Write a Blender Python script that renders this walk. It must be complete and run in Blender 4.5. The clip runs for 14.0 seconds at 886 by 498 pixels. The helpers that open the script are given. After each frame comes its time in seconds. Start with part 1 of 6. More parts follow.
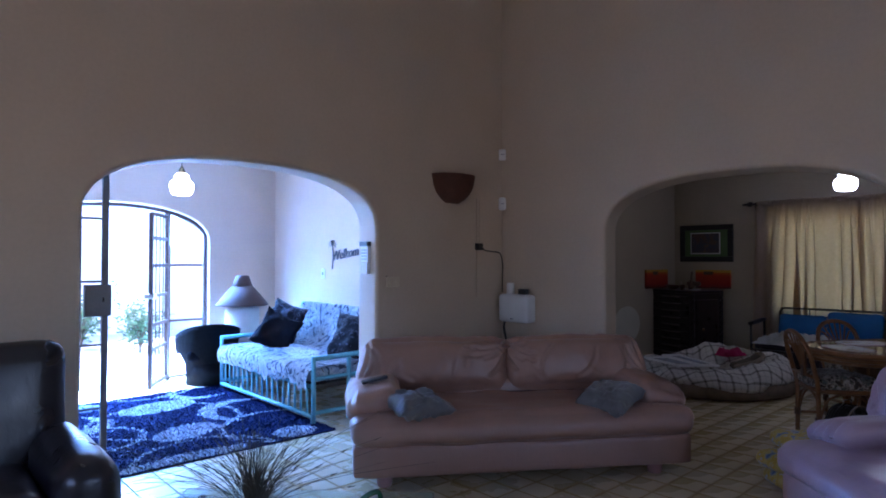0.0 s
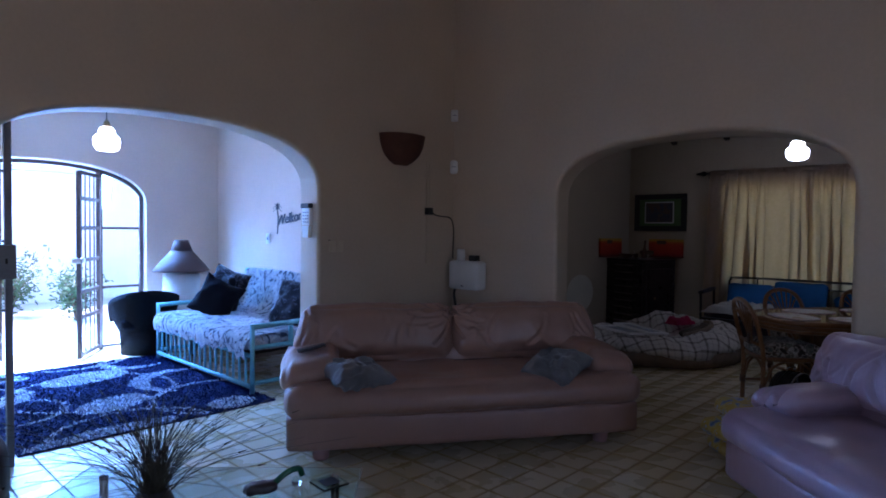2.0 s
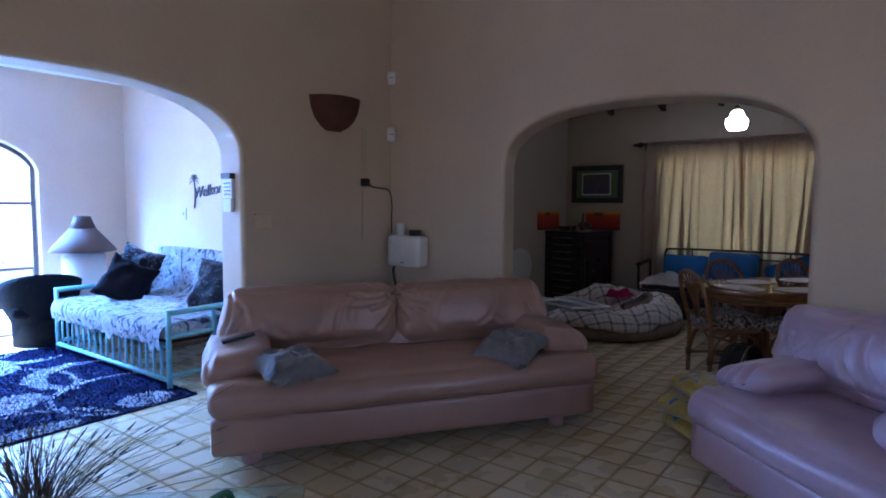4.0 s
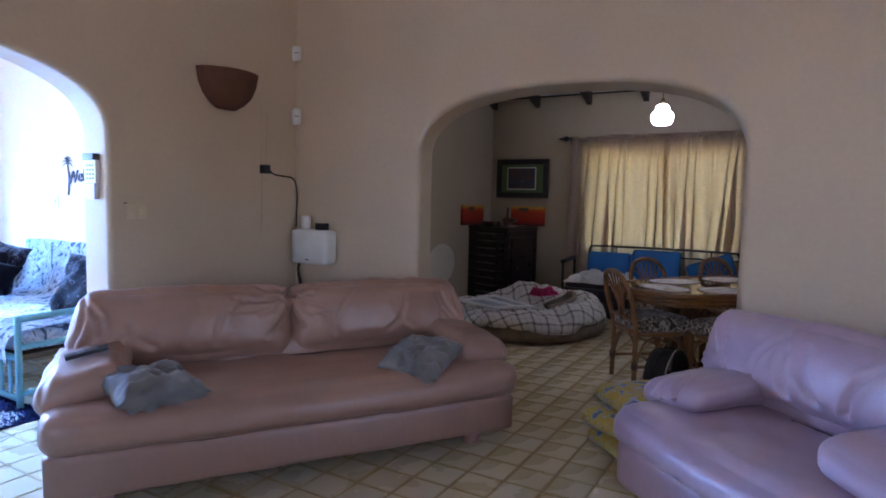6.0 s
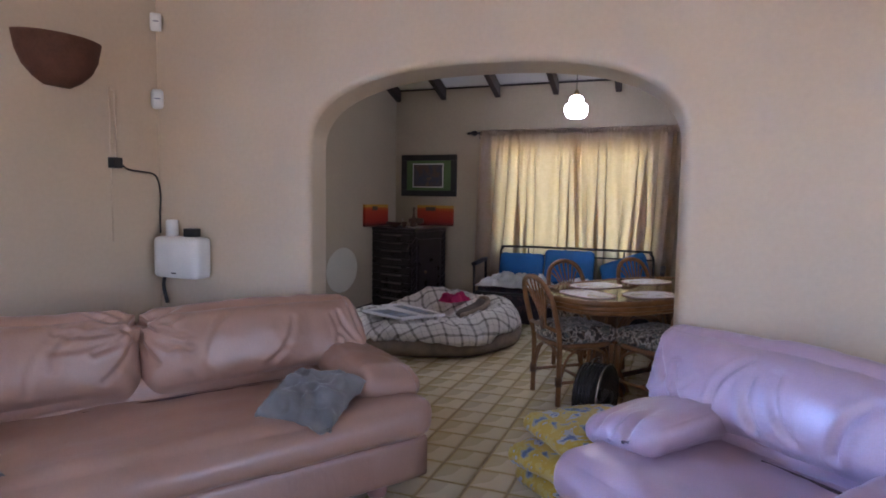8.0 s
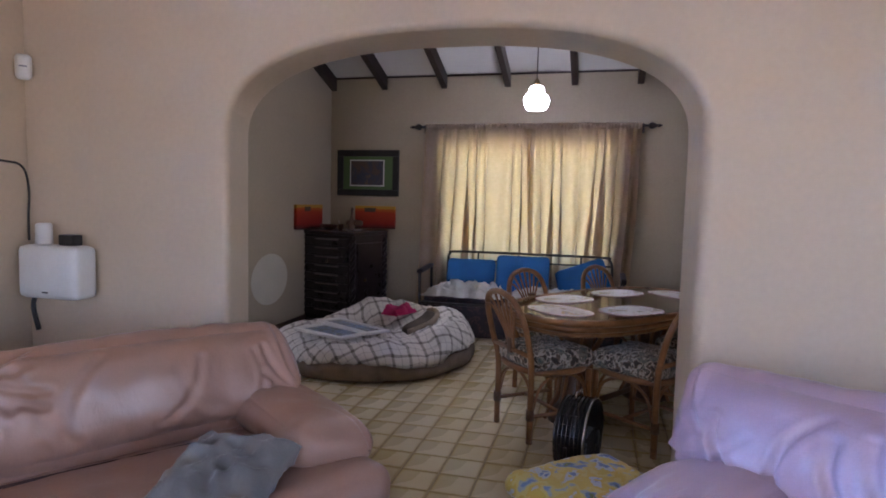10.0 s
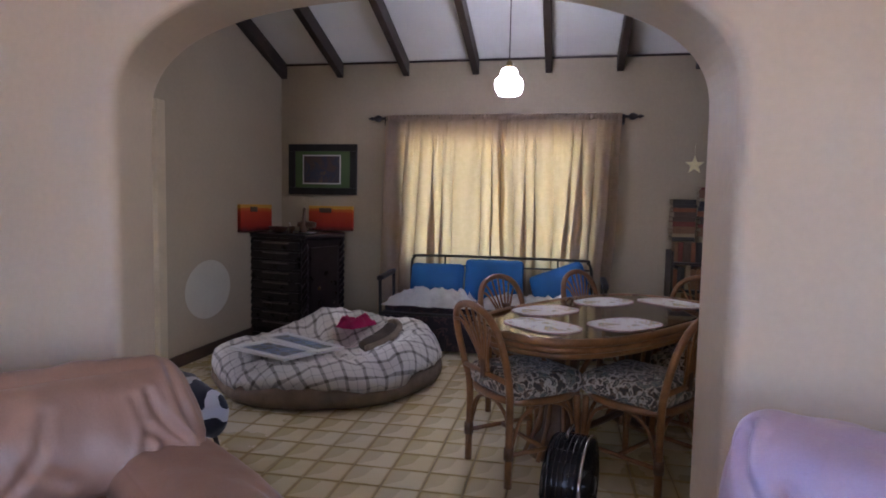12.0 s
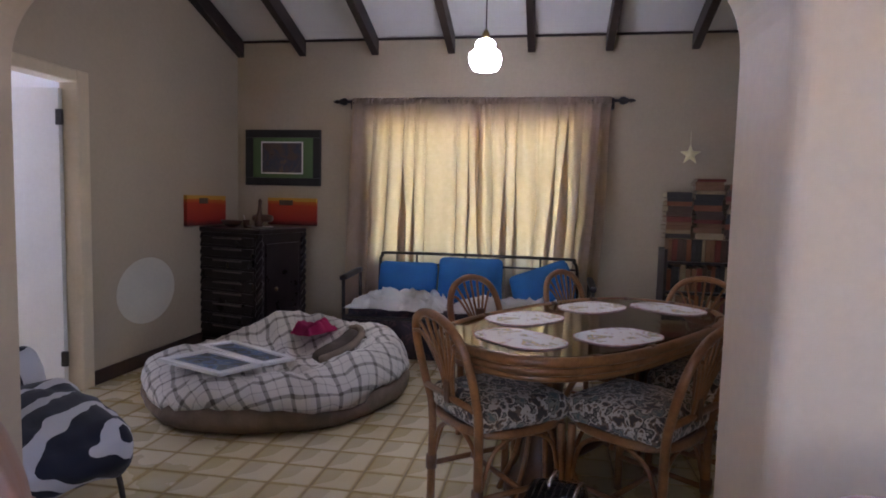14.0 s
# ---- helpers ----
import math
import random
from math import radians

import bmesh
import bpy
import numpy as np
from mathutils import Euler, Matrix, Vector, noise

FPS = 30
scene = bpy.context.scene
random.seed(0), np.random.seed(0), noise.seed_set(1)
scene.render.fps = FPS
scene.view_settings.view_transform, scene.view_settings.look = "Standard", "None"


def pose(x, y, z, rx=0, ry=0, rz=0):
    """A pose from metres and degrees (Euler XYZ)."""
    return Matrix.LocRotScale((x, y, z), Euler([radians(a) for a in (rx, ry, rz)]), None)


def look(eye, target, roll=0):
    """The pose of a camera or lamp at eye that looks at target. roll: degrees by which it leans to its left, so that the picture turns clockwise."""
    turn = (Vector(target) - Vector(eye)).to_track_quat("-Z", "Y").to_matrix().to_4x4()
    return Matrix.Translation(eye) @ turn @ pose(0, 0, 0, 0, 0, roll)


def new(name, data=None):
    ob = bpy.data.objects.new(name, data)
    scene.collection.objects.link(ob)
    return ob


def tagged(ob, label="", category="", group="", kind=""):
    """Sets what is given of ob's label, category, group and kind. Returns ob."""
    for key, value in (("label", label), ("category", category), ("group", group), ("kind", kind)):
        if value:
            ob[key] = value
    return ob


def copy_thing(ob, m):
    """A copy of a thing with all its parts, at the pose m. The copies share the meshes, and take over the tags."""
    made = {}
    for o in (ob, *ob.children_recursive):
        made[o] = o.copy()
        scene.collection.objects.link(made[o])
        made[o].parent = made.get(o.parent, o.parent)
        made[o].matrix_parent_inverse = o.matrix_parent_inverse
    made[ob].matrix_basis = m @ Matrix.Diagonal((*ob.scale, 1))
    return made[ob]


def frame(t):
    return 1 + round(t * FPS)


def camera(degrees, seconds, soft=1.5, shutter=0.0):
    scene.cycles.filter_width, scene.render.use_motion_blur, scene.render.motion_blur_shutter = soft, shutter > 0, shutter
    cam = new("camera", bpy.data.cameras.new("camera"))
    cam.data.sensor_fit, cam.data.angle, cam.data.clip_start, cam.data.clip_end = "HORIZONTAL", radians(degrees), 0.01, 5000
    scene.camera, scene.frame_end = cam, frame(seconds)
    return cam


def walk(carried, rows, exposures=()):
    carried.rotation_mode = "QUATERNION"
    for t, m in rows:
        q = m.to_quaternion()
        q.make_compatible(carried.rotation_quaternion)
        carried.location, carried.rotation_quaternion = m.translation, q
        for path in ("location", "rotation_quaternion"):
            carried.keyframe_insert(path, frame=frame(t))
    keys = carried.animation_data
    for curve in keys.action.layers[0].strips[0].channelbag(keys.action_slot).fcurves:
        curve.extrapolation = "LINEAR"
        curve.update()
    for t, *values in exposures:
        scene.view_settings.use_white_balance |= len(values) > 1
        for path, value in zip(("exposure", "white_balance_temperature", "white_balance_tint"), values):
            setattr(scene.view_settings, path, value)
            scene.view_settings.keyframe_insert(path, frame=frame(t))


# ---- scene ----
cam = camera(72.7, 14.0, 1.8)
PATH = [
    (0, (-4.604, -4.087, 1.463), (-3.245, -2.62, 1.498), 0.1),
    (0.5, (-4.546, -4.087, 1.447), (-3.157, -2.649, 1.461), 0.3),
    (1, (-4.486, -4.072, 1.431), (-3.073, -2.656, 1.419), 0.4),
    (1.5, (-4.419, -4.064, 1.421), (-2.99, -2.665, 1.381), 0.5),
    (2, (-4.366, -4.012, 1.414), (-2.916, -2.636, 1.351), 0.7),
    (2.5, (-4.319, -3.929, 1.424), (-2.841, -2.584, 1.341), 0.9),
    (3, (-4.268, -3.834, 1.409), (-2.753, -2.531, 1.315), 1.0),
    (3.2, (-4.253, -3.772, 1.403), (-2.718, -2.494, 1.296), 0.7),
    (5.5, (-3.831, -3.615, 1.397), (-2.136, -2.565, 1.235), 1.3),
    (6, (-3.703, -3.535, 1.385), (-1.975, -2.541, 1.222), 1.3),
    (6.5, (-3.565, -3.429, 1.387), (-1.798, -2.507, 1.218), 1.4),
    (7, (-3.456, -3.377, 1.385), (-1.647, -2.54, 1.216), 1.2),
    (7.5, (-3.304, -3.32, 1.383), (-1.462, -2.558, 1.217), 1.1),
    (8, (-3.142, -3.264, 1.39), (-1.28, -2.553, 1.228), 0.9),
    (8.2, (-3.093, -3.247, 1.362), (-1.224, -2.55, 1.216), 0.9),
    (10.3, (-2.43, -2.903, 1.394), (-0.494, -2.425, 1.237), 1.2),
    (10.5, (-2.36, -2.919, 1.38), (-0.423, -2.447, 1.229), 1.0),
    (11, (-2.233, -2.896, 1.374), (-0.289, -2.453, 1.224), 1.1),
    (11.5, (-2.075, -2.841, 1.372), (-0.124, -2.426, 1.222), 1.1),
    (12, (-1.93, -2.805, 1.353), (0.026, -2.414, 1.207), 1.1),
    (12.5, (-1.797, -2.798, 1.343), (0.164, -2.431, 1.199), 1.2),
    (13, (-1.637, -2.807, 1.337), (0.326, -2.454, 1.191), 1.3),
    (13.5, (-1.492, -2.828, 1.323), (0.472, -2.483, 1.173), 1.3),
    (14, (-1.366, -2.814, 1.314), (0.599, -2.473, 1.159), 1.4),
]
EXPOSURES = [(0.0, 1.85, 5350, 28), (0.8, 1.5, 5350, 28), (1.5, 1.25, 5350, 28), (2.4, 1.2, 5350, 28), (3.2, 1.6, 5350, 28), (5.3, 2.45, 5850, 27), (6.5, 3.0, 5900, 28), (7.5, 3.4, 5900, 28), (8.2, 3.52, 5900, 28), (12.0, 3.52, 5940, 30), (14.0, 3.58, 5950, 30)]
walk(cam, [(t, look(eye, target, roll)) for t, eye, target, roll in PATH], EXPOSURES)

# ---- world, sun and daylight ----
world = bpy.data.worlds.new("sky")
scene.world = world
world.use_nodes = True
_n = world.node_tree.nodes
_sky = _n.new("ShaderNodeTexSky")
_sky.sky_type = "NISHITA"
_sky.sun_disc = False
SUN_EL, SUN_AZ = 63.0, -28.0          # height, and degrees from +y towards +x
_sky.sun_elevation, _sky.sun_rotation = radians(SUN_EL), radians(SUN_AZ)
world.node_tree.links.new(_sky.outputs[0], _n["Background"].inputs[0])
_n["Background"].inputs[1].default_value = 0.15
_sun = bpy.data.lights.new("sun", "SUN")
_sun.energy, _sun.angle, _sun.color = 4.6, radians(0.5), (0.98, 0.97, 0.96)
_ce = math.cos(radians(SUN_EL))
SUN_FROM = Vector((_ce * math.sin(radians(SUN_AZ)), _ce * math.cos(radians(SUN_AZ)), math.sin(radians(SUN_EL))))
new("sun", _sun).matrix_world = look(SUN_FROM * 30, (0, 0, 0))


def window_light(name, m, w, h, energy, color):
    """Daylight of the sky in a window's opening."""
    d = bpy.data.lights.new(name, "AREA")
    d.shape, d.size, d.size_y, d.energy, d.color = "RECTANGLE", w, h, energy, color
    new(name, d).matrix_world = m


window_light("daylight_west", look((-6.62, -2.6, 1.6), (0, -2.6, 1.35)), 2.3, 1.35, 2.0, (0.67, 0.73, 1.0))
window_light("daylight_south", look((-3.0, -6.62, 1.6), (-3.0, 0, 1.6)), 2.3, 1.35, 1.1, (0.85, 0.86, 1.0))
window_light("daylight_passage", look((1.55, 1.70, 1.65), (1.55, 0, 1.3)), 0.45, 0.65, 0.55, (1.0, 0.94, 0.86))
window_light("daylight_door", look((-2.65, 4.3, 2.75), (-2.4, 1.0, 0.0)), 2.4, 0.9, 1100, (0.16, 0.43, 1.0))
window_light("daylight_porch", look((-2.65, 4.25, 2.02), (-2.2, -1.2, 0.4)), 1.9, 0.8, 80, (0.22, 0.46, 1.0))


# ---- materials ----
def mat(name, color, rough=0.6, metal=0.0, var=0.08, scale=6.0, fine=60.0, bump=0.1, color2=None, spec=0.5, coat=0.0, sheen=0.0, dist=0.004):
    """A surface with broad stains and a fine grain: object coordinates, metres."""
    m = bpy.data.materials.new(name)
    m.use_nodes = True
    nt = m.node_tree
    N, L = nt.nodes, nt.links
    b = N["Principled BSDF"]
    tc = N.new("ShaderNodeTexCoord")
    big, small = N.new("ShaderNodeTexNoise"), N.new("ShaderNodeTexNoise")
    big.inputs["Scale"].default_value, big.inputs["Detail"].default_value = scale, 5
    small.inputs["Scale"].default_value, small.inputs["Detail"].default_value = fine, 4
    L.new(tc.outputs["Object"], big.inputs["Vector"])
    L.new(tc.outputs["Object"], small.inputs["Vector"])
    mixer = N.new("ShaderNodeMath")
    mixer.operation = "ADD"
    half = N.new("ShaderNodeMath")
    half.operation = "MULTIPLY"
    half.inputs[1].default_value = 0.5
    L.new(small.outputs["Fac"], half.inputs[0])
    L.new(big.outputs["Fac"], mixer.inputs[0])
    L.new(half.outputs[0], mixer.inputs[1])
    ramp = N.new("ShaderNodeValToRGB")
    c = Vector(color)
    lo = c * (1 - var * 1.6)
    hi = Vector(color2) if color2 else c * (1 + var)
    ramp.color_ramp.elements[0].position, ramp.color_ramp.elements[1].position = 0.5, 1.0
    ramp.color_ramp.elements[0].color, ramp.color_ramp.elements[1].color = (*lo, 1), (*hi, 1)
    L.new(mixer.outputs[0], ramp.inputs[0])
    L.new(ramp.outputs[0], b.inputs["Base Color"])
    rr = N.new("ShaderNodeMapRange")
    rr.inputs["To Min"].default_value, rr.inputs["To Max"].default_value = max(0.02, rough - 0.1), min(1, rough + 0.1)
    L.new(big.outputs["Fac"], rr.inputs["Value"])
    L.new(rr.outputs[0], b.inputs["Roughness"])
    b.inputs["Metallic"].default_value = metal
    b.inputs["Specular IOR Level"].default_value = spec
    b.inputs["Coat Weight"].default_value = coat
    b.inputs["Sheen Weight"].default_value = sheen
    if bump:
        bp = N.new("ShaderNodeBump")
        bp.inputs["Strength"].default_value, bp.inputs["Distance"].default_value = bump, dist
        L.new(mixer.outputs[0], bp.inputs["Height"])
        L.new(bp.outputs[0], b.inputs["Normal"])
    return m


def node(m, kind, **inputs):
    n = m.node_tree.nodes.new(kind)
    for k, v in inputs.items():
        n.inputs[k.replace("_", " ")].default_value = v
    return n


def bsdf(m):
    return m.node_tree.nodes["Principled BSDF"]


M_WALL = mat("cream_plaster", (0.575, 0.46, 0.335), 0.55, var=0.05, scale=1.3, fine=35, bump=0.05, spec=0.35)
_tc = node(M_WALL, "ShaderNodeTexCoord")
_st = node(M_WALL, "ShaderNodeTexNoise", Scale=1.7, Detail=3.0)
_mr = node(M_WALL, "ShaderNodeMapRange")
_mr.inputs["From Min"].default_value, _mr.inputs["From Max"].default_value, _mr.inputs["To Max"].default_value = 0.62, 0.74, 0.5
_mx = node(M_WALL, "ShaderNodeMixRGB")
_mx.inputs[2].default_value = (0.50, 0.43, 0.36, 1)      # old damp marks
_L = M_WALL.node_tree.links
_L.new(_tc.outputs["Object"], _st.inputs["Vector"])
_L.new(_st.outputs["Fac"], _mr.inputs["Value"])
_L.new(_mr.outputs[0], _mx.inputs[0])
_L.new(bsdf(M_WALL).inputs["Base Color"].links[0].from_socket, _mx.inputs[1])
_L.new(_mx.outputs[0], bsdf(M_WALL).inputs["Base Color"])
M_WALL_D = mat("dining_plaster", (0.47, 0.395, 0.29), 0.6, var=0.05, scale=1.3, fine=35, bump=0.06, spec=0.3)
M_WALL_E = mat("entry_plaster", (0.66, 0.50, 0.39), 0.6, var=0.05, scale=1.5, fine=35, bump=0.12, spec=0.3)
M_CEIL = mat("ceiling_paint", (0.78, 0.78, 0.78), 0.7, var=0.03, scale=2, fine=40, bump=0.05)
M_BEAM = mat("dark_beam", (0.035, 0.022, 0.018), 0.5, var=0.3, scale=4, fine=50, bump=0.2)
M_GROUT = mat("grout", (0.36, 0.285, 0.18), 0.9, var=0.2, scale=8, fine=90, bump=0.3)
M_SKIRT = mat("dark_skirting", (0.05, 0.03, 0.022), 0.45, var=0.25, scale=5, fine=60)
M_DOORFRAME = mat("cream_door_paint", (0.66, 0.56, 0.40), 0.4, var=0.06, scale=4, fine=40, bump=0.06)
M_DOOR = mat("white_door_paint", (0.72, 0.72, 0.70), 0.4, var=0.04, scale=3, fine=40, bump=0.04)
M_STEEL = mat("brown_steel", (0.11, 0.07, 0.06), 0.4, var=0.2, scale=10, fine=80, bump=0.08)
M_PATIO = mat("patio_paving", (0.66, 0.67, 0.69), 0.85, var=0.12, scale=1.2, fine=30, bump=0.2)
M_OUTWALL = mat("garden_wall_render", (0.80, 0.81, 0.83), 0.85, var=0.06, scale=1.0, fine=25, bump=0.2)
M_GROUND = mat("dry_ground", (0.35, 0.30, 0.2), 0.95, var=0.2, scale=0.5, fine=8, bump=0.3)


# ---- mesh helpers ----
def mesh_of(bm, name, material, smooth=False):
    bmesh.ops.recalc_face_normals(bm, faces=bm.faces[:])
    me = bpy.data.meshes.new(name)
    bm.to_mesh(me)
    bm.free()
    mats = material if isinstance(material, (list, tuple)) else [material]
    for k in mats:
        me.materials.append(k)
    if smooth:
        me.polygons.foreach_set("use_smooth", [True] * len(me.polygons))
    return me


def part(name, bm, material, parent=None, label="", smooth=False, m=None):
    """Links a bmesh as one mesh object, under a thing or a part if parent is given."""
    ob = new(name, mesh_of(bm, name, material, smooth))
    if parent is not None:
        ob.parent = parent
    if m is not None:
        ob.matrix_basis = m
    if label:
        tagged(ob, label)
    return ob


def thing(name, m, label, category, group=""):
    ob = new(name)
    ob.empty_display_size = 0.1
    ob.matrix_basis = m
    return tagged(ob, label, category, group)


def struct(name, bm, material, label="", category="", smooth=False):
    return tagged(part(name, bm, material, smooth=smooth), label or name.replace("_", " "), category or name.split("_")[0], kind="structure")


def box(bm, x0, x1, y0, y1, z0, z1, bevel=0.0, seg=2, m=None):
    """A box between two corners, its edges rounded."""
    made = bmesh.ops.create_cube(bm, size=1)["verts"]
    mm = Matrix.Translation(((x0 + x1) / 2, (y0 + y1) / 2, (z0 + z1) / 2)) @ Matrix.Diagonal((x1 - x0, y1 - y0, z1 - z0, 1))
    bmesh.ops.transform(bm, matrix=(m @ mm) if m is not None else mm, verts=made)
    if bevel:
        edges = list({e for v in made for e in v.link_edges})
        bmesh.ops.bevel(bm, geom=edges, offset=bevel, segments=seg, affect="EDGES", profile=0.6)
    return bm


def boxed(*a, **k):
    return box(bmesh.new(), *a, **k)


def tube(bm, pts, r, sides=8, closed=False, r_end=None):
    """A round rod along a line of points."""
    pts = [Vector(p) for p in pts]
    n = len(pts)
    rings = []
    prev = None
    for i, p in enumerate(pts):
        if closed:
            d = pts[(i + 1) % n] - pts[i - 1]
        else:
            d = pts[min(i + 1, n - 1)] - pts[max(i - 1, 0)]
        d.normalize()
        if prev is None:
            a = d.orthogonal().normalized()
        else:
            a = (prev - d * prev.dot(d))
            a = a.normalized() if a.length > 1e-6 else d.orthogonal().normalized()
        prev = a
        b = d.cross(a)
        rad = r if r_end is None else r + (r_end - r) * i / (n - 1)
        rings.append([bm.verts.new(p + (a * math.cos(2 * math.pi * k / sides) + b * math.sin(2 * math.pi * k / sides)) * rad) for k in range(sides)])
    for i in range(n if closed else n - 1):
        A, B = rings[i], rings[(i + 1) % n]
        for k in range(sides):
            bm.faces.new((A[k], A[(k + 1) % sides], B[(k + 1) % sides], B[k]))
    if not closed:
        bm.faces.new(rings[0])
        bm.faces.new(rings[-1])
    return bm


def tubed(*a, **k):
    return tube(bmesh.new(), *a, **k)


def lathe(profile, sides=24, bm=None, wave=0.0, lobes=0):
    """A turned shape: (radius, height) from bottom to top."""
    bm = bm or bmesh.new()
    rings = []
    for r, z in profile:
        rings.append([bm.verts.new((r * (1 + wave * math.cos(lobes * 2 * math.pi * k / sides)) * math.cos(2 * math.pi * k / sides),
                                    r * (1 + wave * math.cos(lobes * 2 * math.pi * k / sides)) * math.sin(2 * math.pi * k / sides), z)) for k in range(sides)])
    for A, B in zip(rings, rings[1:]):
        for k in range(sides):
            bm.faces.new((A[k], A[(k + 1) % sides], B[(k + 1) % sides], B[k]))
    if profile[0][0] > 1e-4:
        bm.faces.new(rings[0])
    if profile[-1][0] > 1e-4:
        bm.faces.new(rings[-1])
    return bm


def curve_pts(ctrl, n=8):
    """A smooth line through the control points."""
    P = [Vector(p) for p in ctrl]
    P = [P[0] * 2 - P[1]] + P + [P[-1] * 2 - P[-2]]
    out = []
    for i in range(1, len(P) - 2):
        a, b, c, d = P[i - 1:i + 3]
        for k in range(n):
            t = k / n
            out.append(0.5 * ((2 * b) + (c - a) * t + (2 * a - 5 * b + 4 * c - d) * t * t + (3 * b - a - 3 * c + d) * t ** 3))
    out.append(P[-2])
    return out


# ---- the large structure ----
W_T = 0.27                 # thickness of the walls with arches
DX, DY = 4.18, 0.22        # dining: far wall and its side wall
TOP = 4.6


def arch_z(u, spring=1.70, rise=0.45, n=2.5):
    return spring + rise * max(0.0, 1 - abs(u) ** n) ** (1 / n)


def arch_wall(name, length, height, thick, a, b, spring, rise, material, m, label, round_off=0.032, n=2.5, skew=(0.0, 0.0)):
    """A wall along local x from 0, its face at local y = 0 and its back at y = thick, with an arched opening from a to b, which runs askew through the wall."""
    bm = bmesh.new()
    N, r, K = 56, round_off, 6
    us = [math.sin(math.pi / 2 * (-1 + 2 * i / N)) for i in range(N + 1)]
    curve = [((a + b) / 2 + (b - a) / 2 * u, arch_z(u, spring, rise, n)) for u in us]
    outline = [Vector((a, 0.0)), Vector((a, spring * 0.6))] + [Vector(p) for p in curve] + [Vector((b, spring * 0.6)), Vector((b, 0.0))]
    out = []
    for i in range(len(outline)):
        d = outline[min(i + 1, len(outline) - 1)] - outline[max(i - 1, 0)]
        d.normalize()
        out.append(Vector((-d.y, d.x)))     # away from the opening
    strips = []
    for k in range(K + 1):                  # rounded edge on the face
        th = math.pi / 2 * k / K
        strips.append([(p + q * r * (1 - math.sin(th)), r * (1 - math.cos(th))) for p, q in zip(outline, out)])
    for k in range(K, -1, -1):              # and on the back
        strips.append([(p, thick - y) for p, y in strips[k]])
    strips = [[bm.verts.new((p.x - (skew[0] + (skew[1] - skew[0]) * (p.x - a) / (b - a)) * y / thick, y, max(0.0, p.y))) for p, y in row] for row in strips]
    for A, B in zip(strips, strips[1:]):
        for i in range(len(A) - 1):
            bm.faces.new((A[i], A[i + 1], B[i + 1], B[i]))
    rims = set(bm.faces)
    for row, y in ((strips[0], 0.0), (strips[-1], thick)):
        tops = [bm.verts.new((v.co.x, y, height)) for v in row[1:-1]]
        for i in range(1, len(row) - 2):
            bm.faces.new((row[i], row[i + 1], tops[i], tops[i - 1]))
        for foot, up, top, x in ((row[0], row[1], tops[0], 0.0), (row[-1], row[-2], tops[-1], length)):
            p, q, s = (bm.verts.new((x, y, z)) for z in (0.0, up.co.z, height))
            bm.faces.new((p, foot, up, q))
            bm.faces.new((q, up, top, s))
    ob = struct(name, bm, material, label, "wall", smooth=False)
    ob.matrix_basis = m
    return ob


LX0, LY0 = -6.75, -6.75     # the far sides of the living room
arch_wall("wall_north", 6.75 + 0.0, TOP, W_T, 3.0, 5.17, 1.70, 0.455, M_WALL, pose(LX0, 0, 0), "cream plastered wall with a wide low arch to the entry")
arch_wall("wall_east", 6.75 + W_T, TOP, 0.36, 1.20 + W_T, 3.302 + W_T, 1.68, 0.45, M_WALL, pose(0, W_T, 0, 0, 0, -90), "cream plastered wall with a wide low arch to the dining room", 0.04, skew=(0.11, 0.018))


def wall_plain(name, x0, x1, y0, y1, z0, z1, material, label):
    return struct(name, boxed(x0, x1, y0, y1, z0, z1), material, label, "wall")


def wall_with_window(name, along, fixed0, fixed1, lo, hi, top, a, b, s, h, material, label):
    """A wall with one rectangular opening, from a to b along it and from s to h in height."""
    bm = bmesh.new()
    us = [lo, a, b, hi]
    zs = [0.0, s, h, top] if s > 1e-4 else [0.0, h, top]
    hole = (1, 1) if s > 1e-4 else (1, 0)

    def at(i, j, k):
        f = fixed0 if k == 0 else fixed1
        return (us[i], f, zs[j]) if along == "x" else (f, us[i], zs[j])

    grid = {(i, j, k): bm.verts.new(at(i, j, k)) for i in range(4) for j in range(len(zs)) for k in (0, 1)}
    cells = {(i, j) for i in range(3) for j in range(len(zs) - 1)} - {hole}
    for i, j in cells:
        for k in (0, 1):
            bm.faces.new([grid[p, q, k] for p, q in ((i, j), (i + 1, j), (i + 1, j + 1), (i, j + 1))])
        for di, dj, e in ((-1, 0, ((i, j), (i, j + 1))), (1, 0, ((i + 1, j), (i + 1, j + 1))), (0, -1, ((i, j), (i + 1, j))), (0, 1, ((i, j + 1), (i + 1, j + 1)))):
            if (i + di, j + dj) not in cells:
                (p, q), (r, t) = e
                bm.faces.new((grid[p, q, 0], grid[r, t, 0], grid[r, t, 1], grid[p, q, 1]))
    return struct(name, bm, material, label, "wall")


# living room: the two sides behind the camera, with a window each
wall_with_window("wall_west", "y", LX0 - 0.2, LX0, LY0 - 0.2, 0, TOP, -3.75, -1.45, 0.92, 2.28, M_WALL, "cream plastered wall with a window")
wall_with_window("wall_south", "x", LY0 - 0.2, LY0, LX0, W_T, TOP, -4.15, -1.85, 0.92, 2.28, M_WALL, "cream plastered wall with a window")
struct("ceiling_living", boxed(LX0 - 0.2, W_T, LY0 - 0.2, W_T, TOP, TOP + 0.15), M_CEIL, "white painted high ceiling", "ceiling")
